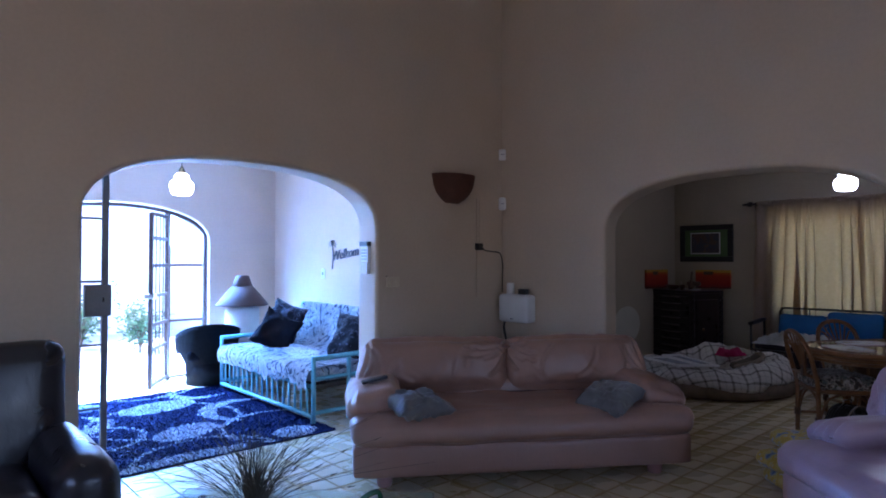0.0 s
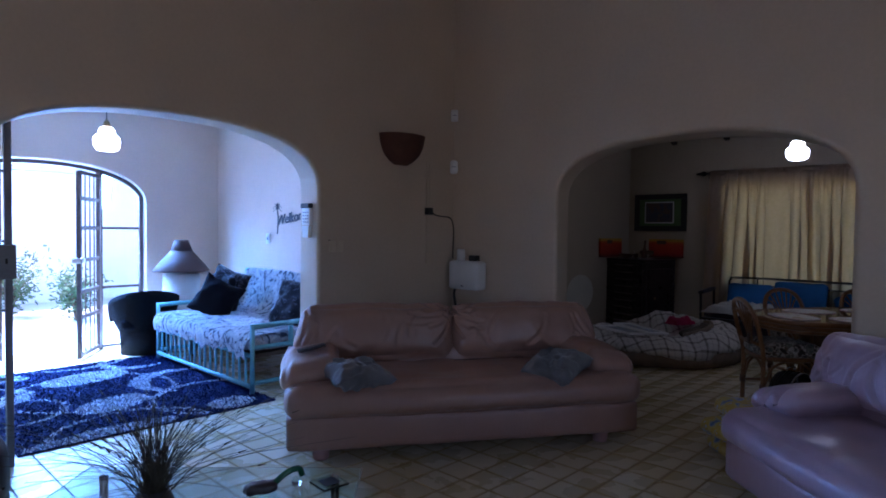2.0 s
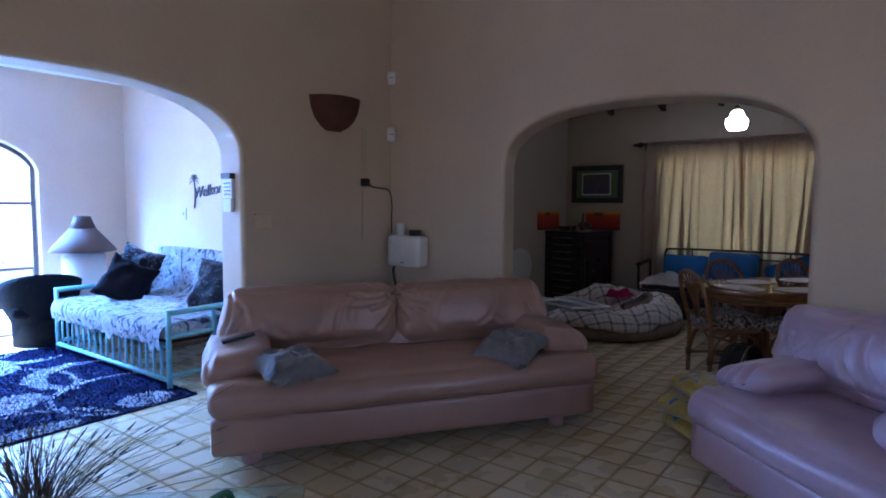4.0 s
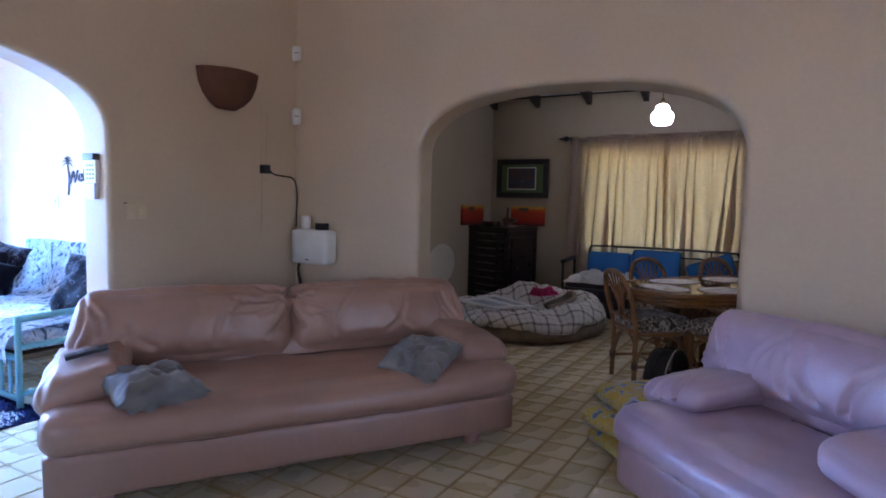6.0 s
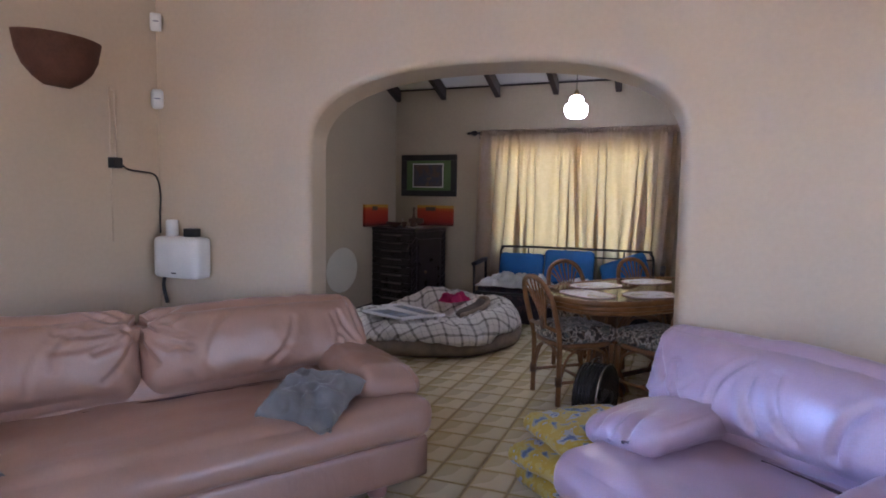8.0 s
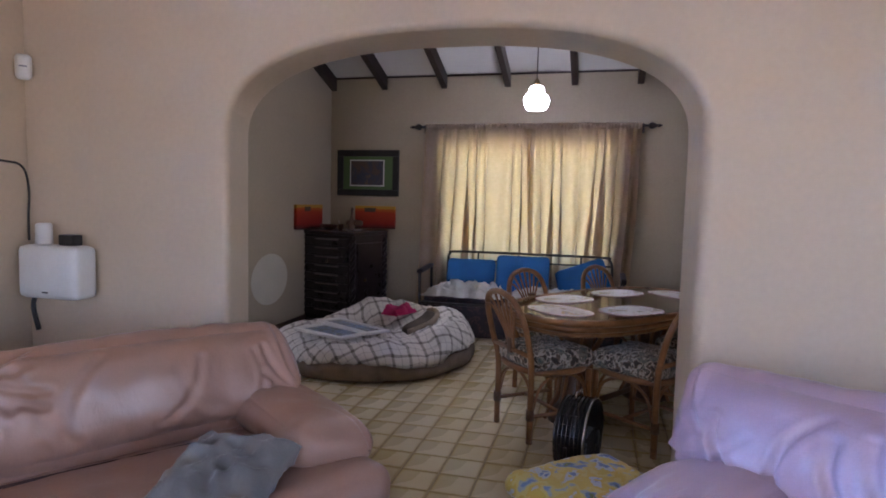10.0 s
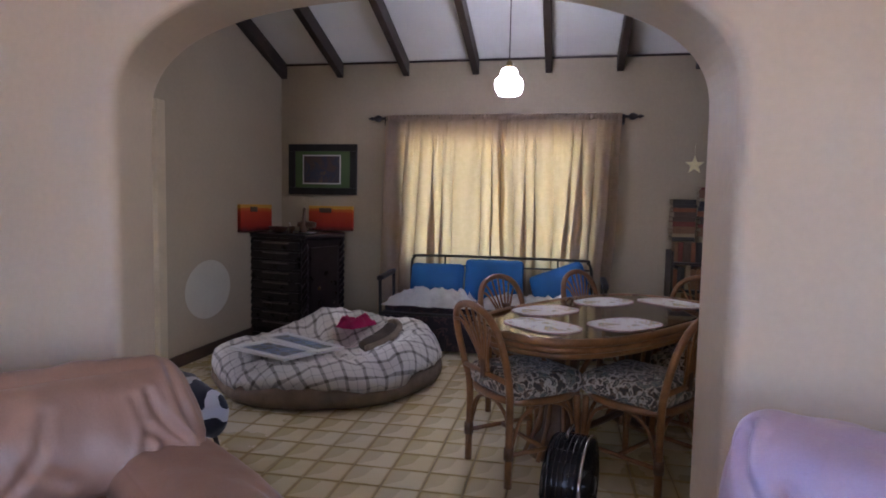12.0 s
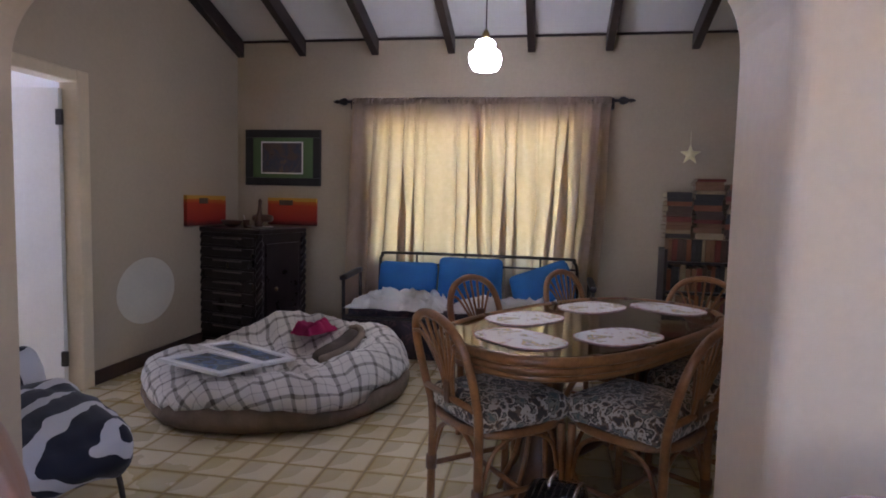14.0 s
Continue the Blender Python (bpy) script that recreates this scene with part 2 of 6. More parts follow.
# dining room
wall_with_window("wall_dining_far", "y", DX, DX + 0.22, -5.2, DY + 0.2, 2.85, -3.05, -1.15, 0.75, 2.05, M_WALL_D, "cream plastered wall with a curtained window")
wall_with_window("wall_dining_side", "x", DY, DY + 0.1, W_T, DX, 4.4, 1.17, 2.15, 0.0, 2.07, M_WALL_D, "cream plastered wall with an open doorway")
wall_plain("wall_dining_back", W_T, DX + 0.22, -5.2, -5.0, 0, 4.4, M_WALL_D, "cream plastered wall")
# entry
EX, EY = -0.70, 3.50
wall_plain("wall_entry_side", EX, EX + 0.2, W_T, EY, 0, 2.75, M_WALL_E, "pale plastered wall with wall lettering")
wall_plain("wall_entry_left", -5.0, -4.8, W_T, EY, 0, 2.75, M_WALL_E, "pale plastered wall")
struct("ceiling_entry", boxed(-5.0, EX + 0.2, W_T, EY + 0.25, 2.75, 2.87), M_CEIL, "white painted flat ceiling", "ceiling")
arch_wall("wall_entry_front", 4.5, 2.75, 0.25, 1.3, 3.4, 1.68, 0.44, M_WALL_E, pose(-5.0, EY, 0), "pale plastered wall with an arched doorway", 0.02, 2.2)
# the passage behind the open dining-room door
wall_with_window("wall_passage_end", "x", 1.75, 1.85, 0.6, 2.6, 2.75, 1.3, 1.8, 1.3, 2.0, M_CEIL, "white painted passage wall with a window")
wall_plain("wall_passage_left", 0.6, 0.7, DY + 0.1, 1.75, 0, 2.75, M_CEIL, "white painted passage wall")
wall_plain("wall_passage_right", 2.5, 2.6, DY + 0.1, 1.75, 0, 2.75, M_CEIL, "white painted passage wall")
struct("ceiling_passage", boxed(0.6, 2.6, DY + 0.1, 1.85, 2.75, 2.85), M_CEIL, "white painted flat ceiling", "ceiling")

SLOPE = 0.335
ZW = 2.82                   # where the sloping ceiling meets the far wall


def slope_z(x):
    return ZW + (DX - x) * SLOPE


bm = bmesh.new()
vs = [bm.verts.new(p) for p in ((DX + 0.22, DY + 0.2, slope_z(DX + 0.22)), (DX + 0.22, -5.2, slope_z(DX + 0.22)), (W_T - 0.02, -5.2, slope_z(W_T - 0.02)), (W_T - 0.02, DY + 0.2, slope_z(W_T - 0.02)))]
f = bm.faces.new(vs)
ret = bmesh.ops.extrude_face_region(bm, geom=[f])
bmesh.ops.translate(bm, vec=(0, 0, 0.06), verts=[v for v in ret["geom"] if isinstance(v, bmesh.types.BMVert)])
struct("ceiling_dining", bm, M_CEIL, "white painted sloping ceiling boards", "ceiling")

# floor: bedding sheet; tiles are laid on it at the end
struct("floor", boxed(LX0 - 0.2, DX + 0.2, LY0 - 0.2, EY + 0.25, -0.15, -0.004), M_GROUT, "brown grout bed under cream floor tiles", "floor")
struct("ground", boxed(-400, 400, -400, 400, -0.5, -0.16), M_GROUND, "dry bare ground", "ground")

# ---- more materials ----
def recolor(m, color_socket):
    """Puts another colour network in place of the plain one."""
    m.node_tree.links.new(color_socket, bsdf(m).inputs["Base Color"])
    return m


def ramp_of(m, fac, stops, constant=False):
    r = m.node_tree.nodes.new("ShaderNodeValToRGB")
    cr = r.color_ramp
    cr.interpolation = "CONSTANT" if constant else "LINEAR"
    while len(cr.elements) < len(stops):
        cr.elements.new(0.5)
    for e, (p, c) in zip(cr.elements, stops):
        e.position, e.color = p, (*c, 1)
    m.node_tree.links.new(fac, r.inputs[0])
    return r.outputs[0]


def blotches(name, stops, scale, rough=0.85, detail=3.0, distortion=0.8, bump=0.3, constant=True):
    """A printed cloth: patches of a few colours."""
    m = mat(name, stops[0][1], rough, fine=220, bump=bump, sheen=0.2)
    tc = node(m, "ShaderNodeTexCoord")
    t = node(m, "ShaderNodeTexNoise", Scale=scale, Detail=detail, Distortion=distortion)
    m.node_tree.links.new(tc.outputs["Object"], t.inputs["Vector"])
    fac = t.outputs["Fac"]
    return recolor(m, ramp_of(m, fac, stops, constant))


def stripes(name, a, b, pitch, share, turn=0.0, rough=0.85, wobble=0.01):
    """Bands of colour b on a."""
    m = mat(name, a, rough, fine=250, bump=0.25, sheen=0.2)
    L = m.node_tree.links
    tc = node(m, "ShaderNodeTexCoord")
    nz = node(m, "ShaderNodeTexNoise", Scale=5.0)
    L.new(tc.outputs["Object"], nz.inputs["Vector"])
    mp = node(m, "ShaderNodeMapping")
    mp.inputs["Rotation"].default_value = (0, 0, radians(turn))
    L.new(tc.outputs["Object"], mp.inputs["Vector"])
    sp = node(m, "ShaderNodeSeparateXYZ")
    L.new(mp.outputs[0], sp.inputs[0])
    last = sp.outputs["X"]
    for source, much in ((nz.outputs["Fac"], wobble * 8), (sp.outputs["Z"], 0.6)):
        ad = node(m, "ShaderNodeMath")
        ad.operation = "MULTIPLY_ADD"
        ad.inputs[1].default_value = much
        L.new(source, ad.inputs[0])
        L.new(last, ad.inputs[2])
        last = ad.outputs[0]
    for kind, value in (("DIVIDE", pitch), ("FRACT", 0.0), ("LESS_THAN", share)):
        q = node(m, "ShaderNodeMath")
        q.operation = kind
        q.inputs[1].default_value = value
        L.new(last, q.inputs[0])
        last = q.outputs[0]
    return recolor(m, ramp_of(m, last, [(0.0, a), (0.5, b)], True))


def plaid(name, a, b, pitch, turn):
    """Checked cloth: broad soft bands with a thin line midway, in both directions, bending with the folds."""
    m = mat(name, a, 0.9, fine=250, bump=0.3, sheen=0.2)
    L = m.node_tree.links
    tc = node(m, "ShaderNodeTexCoord")
    nz = node(m, "ShaderNodeTexNoise", Scale=3.5)
    L.new(tc.outputs["Object"], nz.inputs["Vector"])
    mp = node(m, "ShaderNodeMapping")
    mp.inputs["Rotation"].default_value = (0, 0, radians(turn))
    L.new(node(m, "ShaderNodeUVMap").outputs[0], mp.inputs["Vector"])
    sp = node(m, "ShaderNodeSeparateXYZ")
    L.new(mp.outputs[0], sp.inputs[0])
    masks = []
    for ax in ("X", "Y"):
        v = node(m, "ShaderNodeMath")
        v.operation = "MULTIPLY_ADD"
        v.inputs[1].default_value = 0.07
        L.new(nz.outputs["Fac"], v.inputs[0])
        L.new(sp.outputs[ax], v.inputs[2])
        d = node(m, "ShaderNodeMath")
        d.operation = "DIVIDE"
        d.inputs[1].default_value = pitch
        L.new(v.outputs[0], d.inputs[0])
        fr = node(m, "ShaderNodeMath")
        fr.operation = "FRACT"
        L.new(d.outputs[0], fr.inputs[0])
        band = ramp_of(m, fr.outputs[0], [(0.0, (0.8, 0.8, 0.8)), (0.16, (0.8, 0.8, 0.8)), (0.19, (0.0, 0.0, 0.0)), (0.54, (0.0, 0.0, 0.0)), (0.555, (0.42, 0.42, 0.42)), (0.59, (0.42, 0.42, 0.42)), (0.605, (0.0, 0.0, 0.0)), (0.97, (0.0, 0.0, 0.0))])
        masks.append(band)
    ad = node(m, "ShaderNodeMath")
    ad.operation = "ADD"
    L.new(masks[0], ad.inputs[0])
    L.new(masks[1], ad.inputs[1])
    mid = tuple(0.4 * p + 0.6 * q for p, q in zip(a, b))
    return recolor(m, ramp_of(m, ad.outputs[0], [(0.0, a), (0.8, mid), (1.0, b)]))


def leather(name, color, rough=0.36):
    """Worn hide: fine pores, a net of small wrinkles and slack, uneven gloss."""
    m = mat(name, color, rough, var=0.07, scale=4.5, fine=170, bump=0.04, spec=0.75, dist=0.002)
    nt = m.node_tree
    tc = node(m, "ShaderNodeTexCoord")
    mp = node(m, "ShaderNodeMapping")
    mp.inputs["Scale"].default_value = (1.0, 0.7, 0.5)
    nt.links.new(tc.outputs["Object"], mp.inputs["Vector"])
    last = bsdf(m).inputs["Normal"].links[0].from_node
    for sc, dis, st, di in ((7.0, 0.6, 0.30, 0.010), (24.0, 0.8, 0.40, 0.004)):
        w = node(m, "ShaderNodeTexNoise", Scale=sc, Detail=3.0, Distortion=dis)
        nt.links.new(mp.outputs[0], w.inputs["Vector"])
        b2 = node(m, "ShaderNodeBump", Strength=st, Distance=di)
        nt.links.new(w.outputs["Fac"], b2.inputs["Height"])
        nt.links.new(last.outputs[0], b2.inputs["Normal"])
        last = b2
    nt.links.new(last.outputs[0], bsdf(m).inputs["Normal"])
    return m


def glass(name, color=(0.9, 0.97, 0.95), rough=0.02):
    m = bpy.data.materials.new(name)
    m.use_nodes = True
    b = bsdf(m)
    b.inputs["Base Color"].default_value = (*color, 1)
    b.inputs["Transmission Weight"].default_value = 1.0
    b.inputs["Roughness"].default_value = rough
    b.inputs["IOR"].default_value = 1.45
    return m


def glow(name, color, strength):
    m = bpy.data.materials.new(name)
    m.use_nodes = True
    b = bsdf(m)
    b.inputs["Base Color"].default_value = (*color, 1)
    b.inputs["Emission Color"].default_value = (*color, 1)
    b.inputs["Emission Strength"].default_value = strength
    return m


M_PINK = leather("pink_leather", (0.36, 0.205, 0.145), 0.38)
# the sofa's hide again, with blue daylight mixed into its colour
M_PINK_BLUELIT = leather("pink_leather_bluelit", (0.44, 0.305, 0.345), 0.36)
M_BLACK_LEATHER = leather("black_leather", (0.018, 0.016, 0.02), 0.3)
# dark colour that stands in for the shade between cushions
M_GAP_SHADE = mat("dark_gap_shade", (0.06, 0.03, 0.028), 0.8)
M_FOOT = mat("pink_foot", (0.42, 0.23, 0.20), 0.5)
M_GREY_CLOTH = mat("grey_pillow_cloth", (0.16, 0.15, 0.14), 0.9, var=0.15, scale=9, fine=260, bump=0.4, sheen=0.3)
M_PLASTIC_BLK = mat("black_plastic", (0.012, 0.012, 0.014), 0.35, var=0.1, bump=0.02)
M_PLASTIC_WHT = mat("white_plastic", (0.72, 0.71, 0.68), 0.4, var=0.04, bump=0.02)
M_PLASTIC_CRM = mat("cream_plastic", (0.62, 0.52, 0.36), 0.4, var=0.05, bump=0.02)
M_TERRA = mat("terracotta", (0.24, 0.105, 0.065), 0.8, var=0.15, scale=8, fine=90, bump=0.2)
M_CABLE = mat("black_cable", (0.02, 0.016, 0.015), 0.5, bump=0.0)
M_GLASS = glass("clear_glass")
M_TABLEGLASS = glass("table_glass", (0.72, 0.9, 0.92))
M_CHROME = mat("chrome", (0.6, 0.6, 0.62), 0.15, metal=1.0, var=0.05, bump=0.0)
M_GREYSTEEL = mat("grey_gate_paint", (0.24, 0.24, 0.27), 0.45, var=0.1, scale=9, fine=70, bump=0.06)
M_STRAW = mat("dry_grass", (0.10, 0.085, 0.05), 0.8, var=0.3, scale=20, fine=120, bump=0.1)
M_VASE = mat("dark_vase", (0.05, 0.04, 0.035), 0.35, var=0.2)
M_FLORAL = blotches("yellow_blue_floral", [(0.0, (0.10, 0.16, 0.36)), (0.35, (0.42, 0.46, 0.50)), (0.42, (0.50, 0.36, 0.05)), (0.52, (0.52, 0.42, 0.12)), (0.60, (0.30, 0.34, 0.34)), (0.64, (0.12, 0.19, 0.36)), (0.69, (0.10, 0.15, 0.06)), (0.73, (0.50, 0.38, 0.07))], 13.0, detail=3.0, distortion=0.4)
M_GREENGLASS = mat("green_glazed_glass", (0.03, 0.14, 0.06), 0.12, var=0.2, coat=0.5)


# ---- soft shapes ----
def soft(sx, sy, sz, r, bulge=(0, 0, 0), amp=0.006, freq=5.0, cuts=11, seed=0.0, m=None):
    """A stuffed block: rounded edges, swollen faces and an uneven skin. Centred at its middle."""
    bm = bmesh.new()
    made = bmesh.ops.create_cube(bm, size=2)["verts"]
    es = list({e for v in made for e in v.link_edges})
    bmesh.ops.subdivide_edges(bm, edges=es, cuts=cuts, use_grid_fill=True)
    vs = bm.verts[:]
    h = Vector((sx / 2, sy / 2, sz / 2))
    r = min(r, min(h) * 0.98)
    for v in vs:
        p = v.co.copy()
        q = Vector(math.copysign(abs(c) ** 0.85, c) for c in p)
        full = Vector((q.x * h.x, q.y * h.y, q.z * h.z))
        core = Vector(max(-(hh - r), min(hh - r, c)) for c, hh in zip(full, h))
        off = full - core
        if off.length > 1e-9:
            # keep to a rounded hull
            k = max(abs(off.x), abs(off.y), abs(off.z))
            off = off.normalized() * k
        pos = core + off
        pos.x += bulge[0] * q.x * (1 - q.y ** 2) * (1 - q.z ** 2)
        pos.y += bulge[1] * q.y * (1 - q.x ** 2) * (1 - q.z ** 2)
        pos.z += bulge[2] * q.z * (1 - q.x ** 2) * (1 - q.y ** 2)
        n = off.normalized() if off.length > 1e-9 else Vector((0, 0, 1))
        pos += n * amp * (noise.noise(pos * freq + Vector((seed, seed * 1.7, seed * 0.3))) + 0.5 * noise.noise(pos * freq * 2.7 + Vector((seed, 3, 1))))
        v.co = pos
    if m is not None:
        bmesh.ops.transform(bm, matrix=m, verts=vs)
    return bm


def pillow(w, h, t, seed=0.0, cuts=16):
    """A throw pillow lying flat: pinched corners and a soft, creased belly."""
    bm = bmesh.new()
    n = cuts
    grid = {}
    for s in (1, -1):
        for i in range(n + 1):
            for j in range(n + 1):
                edge = i in (0, n) or j in (0, n)
                if s == -1 and edge:
                    grid[s, i, j] = grid[1, i, j]
                    continue
                u, v = 2 * i / n - 1, 2 * j / n - 1
                pin = 1 - 0.13 * (1 - abs(v)) ** 1.0 * (abs(u) ** 3)
                pin2 = 1 - 0.13 * (1 - abs(u)) ** 1.0 * (abs(v) ** 3)
                z = s * t / 2 * max(0.0, (1 - u ** 4) * (1 - v ** 4)) ** 0.8
                z += 0.20 * t * noise.noise(Vector((u * 2.2 + seed, v * 2.2, s))) + 0.34 * t * (0.30 - abs(noise.noise(Vector((u * 3.1 + v + seed, v * 2.6 - u, s * 2)))))
                grid[s, i, j] = bm.verts.new((u * w / 2 * pin, v * h / 2 * pin2, z))
    for s in (1, -1):
        for i in range(n):
            for j in range(n):
                q = [grid[s, i, j], grid[s, i + 1, j], grid[s, i + 1, j + 1], grid[s, i, j + 1]]
                bm.faces.new(q if s == 1 else q[::-1])
    return bm


# ---- sofa and loveseat ----
def creased(bm, lines, side=1.0):
    """Presses folds into a stuffed shape: each line is (x0, z0, x1, z1, depth, width), seen from the front."""
    bm.normal_update()
    for v in bm.verts:
        if v.normal.y > 0.35:
            continue
        push = 0.0
        for x0, z0, x1, z1, deep, wide in lines:
            dx, dz = x1 - x0, z1 - z0
            ll = dx * dx + dz * dz
            t = max(0.0, min(1.0, ((v.co.x - x0) * dx + (v.co.z - z0) * dz) / ll))
            bend = 0.12 * math.sin(t * 3.1) * math.sqrt(ll) * (1 if (x0 * 37 + z0 * 11) % 1 > 0.5 else -1)
            n = Vector((-dz, dx)).normalized()
            d = math.hypot(v.co.x - x0 - dx * t - n.x * bend, v.co.z - z0 - dz * t - n.y * bend)
            k = d / wide
            if k < 3.2:
                push += deep * (1 - 0.55 * t) * (math.exp(-k * k) - 0.45 * math.exp(-(k - 1.7) ** 2))
        v.co -= v.normal * push * min(1.0, max(0.0, -0.15 - 1.5 * v.normal.y))
    return bm


def crease_cushion(w, d, h, seed, gather, pleat=1.0):
    """A back cushion whose hide is gathered towards the ends given in gather."""
    bm = soft(w, d, h, 0.10, (0.0, 0.065, 0.025), 0.012, 4.5, max(84, int(w * 88)), seed)
    rnd = random.Random(int(seed * 10))
    lines = []
    for gx, gz in gather:
        x0, z0 = gx * (w / 2 - 0.02), gz * h / 2
        for k in range(7):
            a = math.atan2(-0.5 * gz, -gx) + (k - 3) * 0.36 + rnd.uniform(-0.12, 0.12)
            l = rnd.uniform(0.12, 0.40)
            lines.append((x0, z0, x0 + l * math.cos(a), z0 + l * math.sin(a), rnd.uniform(0.012, 0.024) * (1.0 if len(gather) > 1 and w < 1.3 else 0.35), rnd.uniform(0.011, 0.016)))
    n = max(4, int(w * 7))
    for k in range(n):
        x = -w / 2 + w * (k + rnd.uniform(0.25, 0.75)) / n
        up = rnd.choice((-1, 1))
        lines.append((x, up * h * rnd.uniform(0.26, 0.36), x + rnd.uniform(-0.14, 0.14), -up * h * rnd.uniform(0.0, 0.30), pleat * rnd.uniform(0.007, 0.016), rnd.uniform(0.012, 0.020)))
    return creased(bm, lines)


def couch(name, m, length, label, leather_m, backs, seed, arm_w=0.36, arm_l=0.74, arm_in=0.03, arm_y=-0.02, arm_z=0.52, back_len=0.0, category="sofa", arm_t=0.17, pleat=1.0):
    t = thing(name, m, label, category)
    L = length
    BL = back_len or L - 0.08
    part("base", soft(L - 0.03, 0.92, 0.215, 0.035, (0, 0.01, 0), 0.005, 3, 15, seed, m=Matrix.Translation((0, -0.045, 0.193))), leather_m, t, smooth=True)
    part("seat", soft(L, 0.92, 0.20, 0.085, (0.0, 0.045, 0.018), 0.012, 4.5, 39, seed + 1, m=Matrix.Translation((0, -0.085, 0.378))), leather_m, t, "one long seat cushion with worn soft edge", True)
    part("lumbar_roll", soft(L - 0.42, 0.28, 0.24, 0.075, (0, 0.015, 0.02), 0.008, 4, 29, seed + 2, m=pose(0, 0.228, 0.485, -6)), leather_m, t, smooth=True)
    part("back_frame", soft(L - 0.10, 0.22, 0.55, 0.07, (0, 0, 0), 0.004, 3, 9, seed + 3, m=pose(0, 0.42, 0.42, -8)), leather_m, t, smooth=True)
    bw = BL / backs
    for i in range(backs):
        x = -BL / 2 + bw * (i + 0.5)
        g = []
        if i > 0:
            g.append((-1, 0.7))
        if i < backs - 1:
            g.append((1, 0.7))
        if i == 0:
            g.append((-1, -0.7))
        if i == backs - 1:
            g.append((1, -0.7))
        bm = crease_cushion(bw + 0.016, 0.31, 0.39, seed + 5 + i, g, pleat)
        for v in bm.verts:
            # the outer ends lean out towards the foot of the cushion
            k = max(0.0, (v.co.x if i == backs - 1 else -v.co.x if i == 0 else 0) / (bw / 2)) ** 2
            if k:
                v.co.x -= math.copysign(0.07 * k * (v.co.z / 0.30 + 0.2), v.co.x)
        bmesh.ops.transform(bm, matrix=pose(x, 0.222, 0.660, -18), verts=bm.verts)
        part("back_cushion", bm, leather_m, t, "plump back cushion with gathered creases", True)
    for s in (-1, 1):
        bm = soft(arm_w, arm_l, arm_t, arm_t * 0.47, (0.01, 0.01, 0.02), 0.010, 4.5, 39, seed + 9 + s)
        rnd = random.Random(int(seed) + s)
        for _ in range(7):
            # short gathers where the pad meets the back and along its front
            x, far, l = rnd.uniform(-0.15, 0.15), rnd.choice((0, 0, 1)), rnd.uniform(0.10, 0.26)
            dx, wid, dep = rnd.uniform(-0.06, 0.06), rnd.uniform(0.012, 0.02), rnd.uniform(0.014, 0.026)
            for v in bm.verts:
                q = (arm_l / 2 - v.co.y if not far else v.co.y + arm_l / 2) / l
                if v.co.z > 0 and q < 1:
                    k = (v.co.x - x - dx * q) / wid
                    v.co.z -= dep * (1 - q) * (math.exp(-k * k) - 0.4 * math.exp(-(abs(k) - 1.7) ** 2))
        for v in bm.verts:
            v.co.z -= 0.20 * (s * v.co.x) - 0.01 + 0.06 * max(0, -v.co.y)
        bmesh.ops.transform(bm, matrix=pose(s * (L / 2 - arm_w / 2 + arm_in), arm_y, arm_z), verts=bm.verts)
        part("arm", bm, leather_m, t, "sloping padded arm", True)
    for sx in (-1, 1):
        for sy in (-0.36, 0.33):
            part("foot", lathe([(0.045, 0.0), (0.05, 0.02), (0.052, 0.10)], 14), M_FOOT, t, "round turned foot", True, Matrix.Translation((sx * (L / 2 - 0.22), sy, 0)))
    # thin dark rod laid along the joint as painted contact shade
    part("gap_shade", tubed(curve_pts([(-0.1 * L, 0.036, 0.487), (0.08 * L, 0.040, 0.489), (0.30 * L, 0.036, 0.484)], 6), 0.009, 6), M_GAP_SHADE, t, "dark strip added as shade behind the seat cushion")
    return t


SOFA = pose(-1.242, -1.184, 0, 0, 0, -34.6)
couch("sofa", SOFA, 2.3, "worn pink leather three-seat sofa across the room corner", M_PINK, 2, 1.0)
LOVE = pose(-0.925, -3.655, 0, 0, 0, -131.3)
couch("armchair", LOVE, 1.18, "worn pink leather armchair beside the dining arch", M_PINK_BLUELIT, 1, 7.0, 0.39, 0.62, 0.07, -0.02, 0.525, 1.40, "armchair", 0.13, 1.9)

def on(base, x, y, z, rx=0, ry=0, rz=0):
    return base @ pose(x, y, z, rx, ry, rz)

for k, (x, y, rz, rx, ry) in enumerate([(-0.72, -0.40, 20, 3, 5), (0.60, -0.37, 40, 9, -9)]):
    p = part("throw_pillow", pillow(0.40, 0.37, 0.14, 3.0 * k, 30), M_GREY_CLOTH, smooth=True, m=SOFA @ pose(x, y, 0.52, rx, ry) @ pose(0, 0, 0, 0, 0, rz))
    tagged(p, "rumpled grey-blue throw pillow lying on the sofa", "pillow", "grey pillows on the sofa")
r = thing("remote_control", on(SOFA, -0.99, -0.16, 0.635, 3, -10, 12), "black plastic remote control on the sofa arm", "remote")
part("case", boxed(-0.09, 0.09, -0.024, 0.024, 0, 0.02, 0.006), M_PLASTIC_BLK, r)
for i in range(5):
    for j in (-1, 1):
        part("button", boxed(-0.006, 0.006, -0.004, 0.004, 0, 0.003, 0.001), M_GREY_CLOTH, r, m=pose(-0.06 + i * 0.025, j * 0.010, 0.0195))

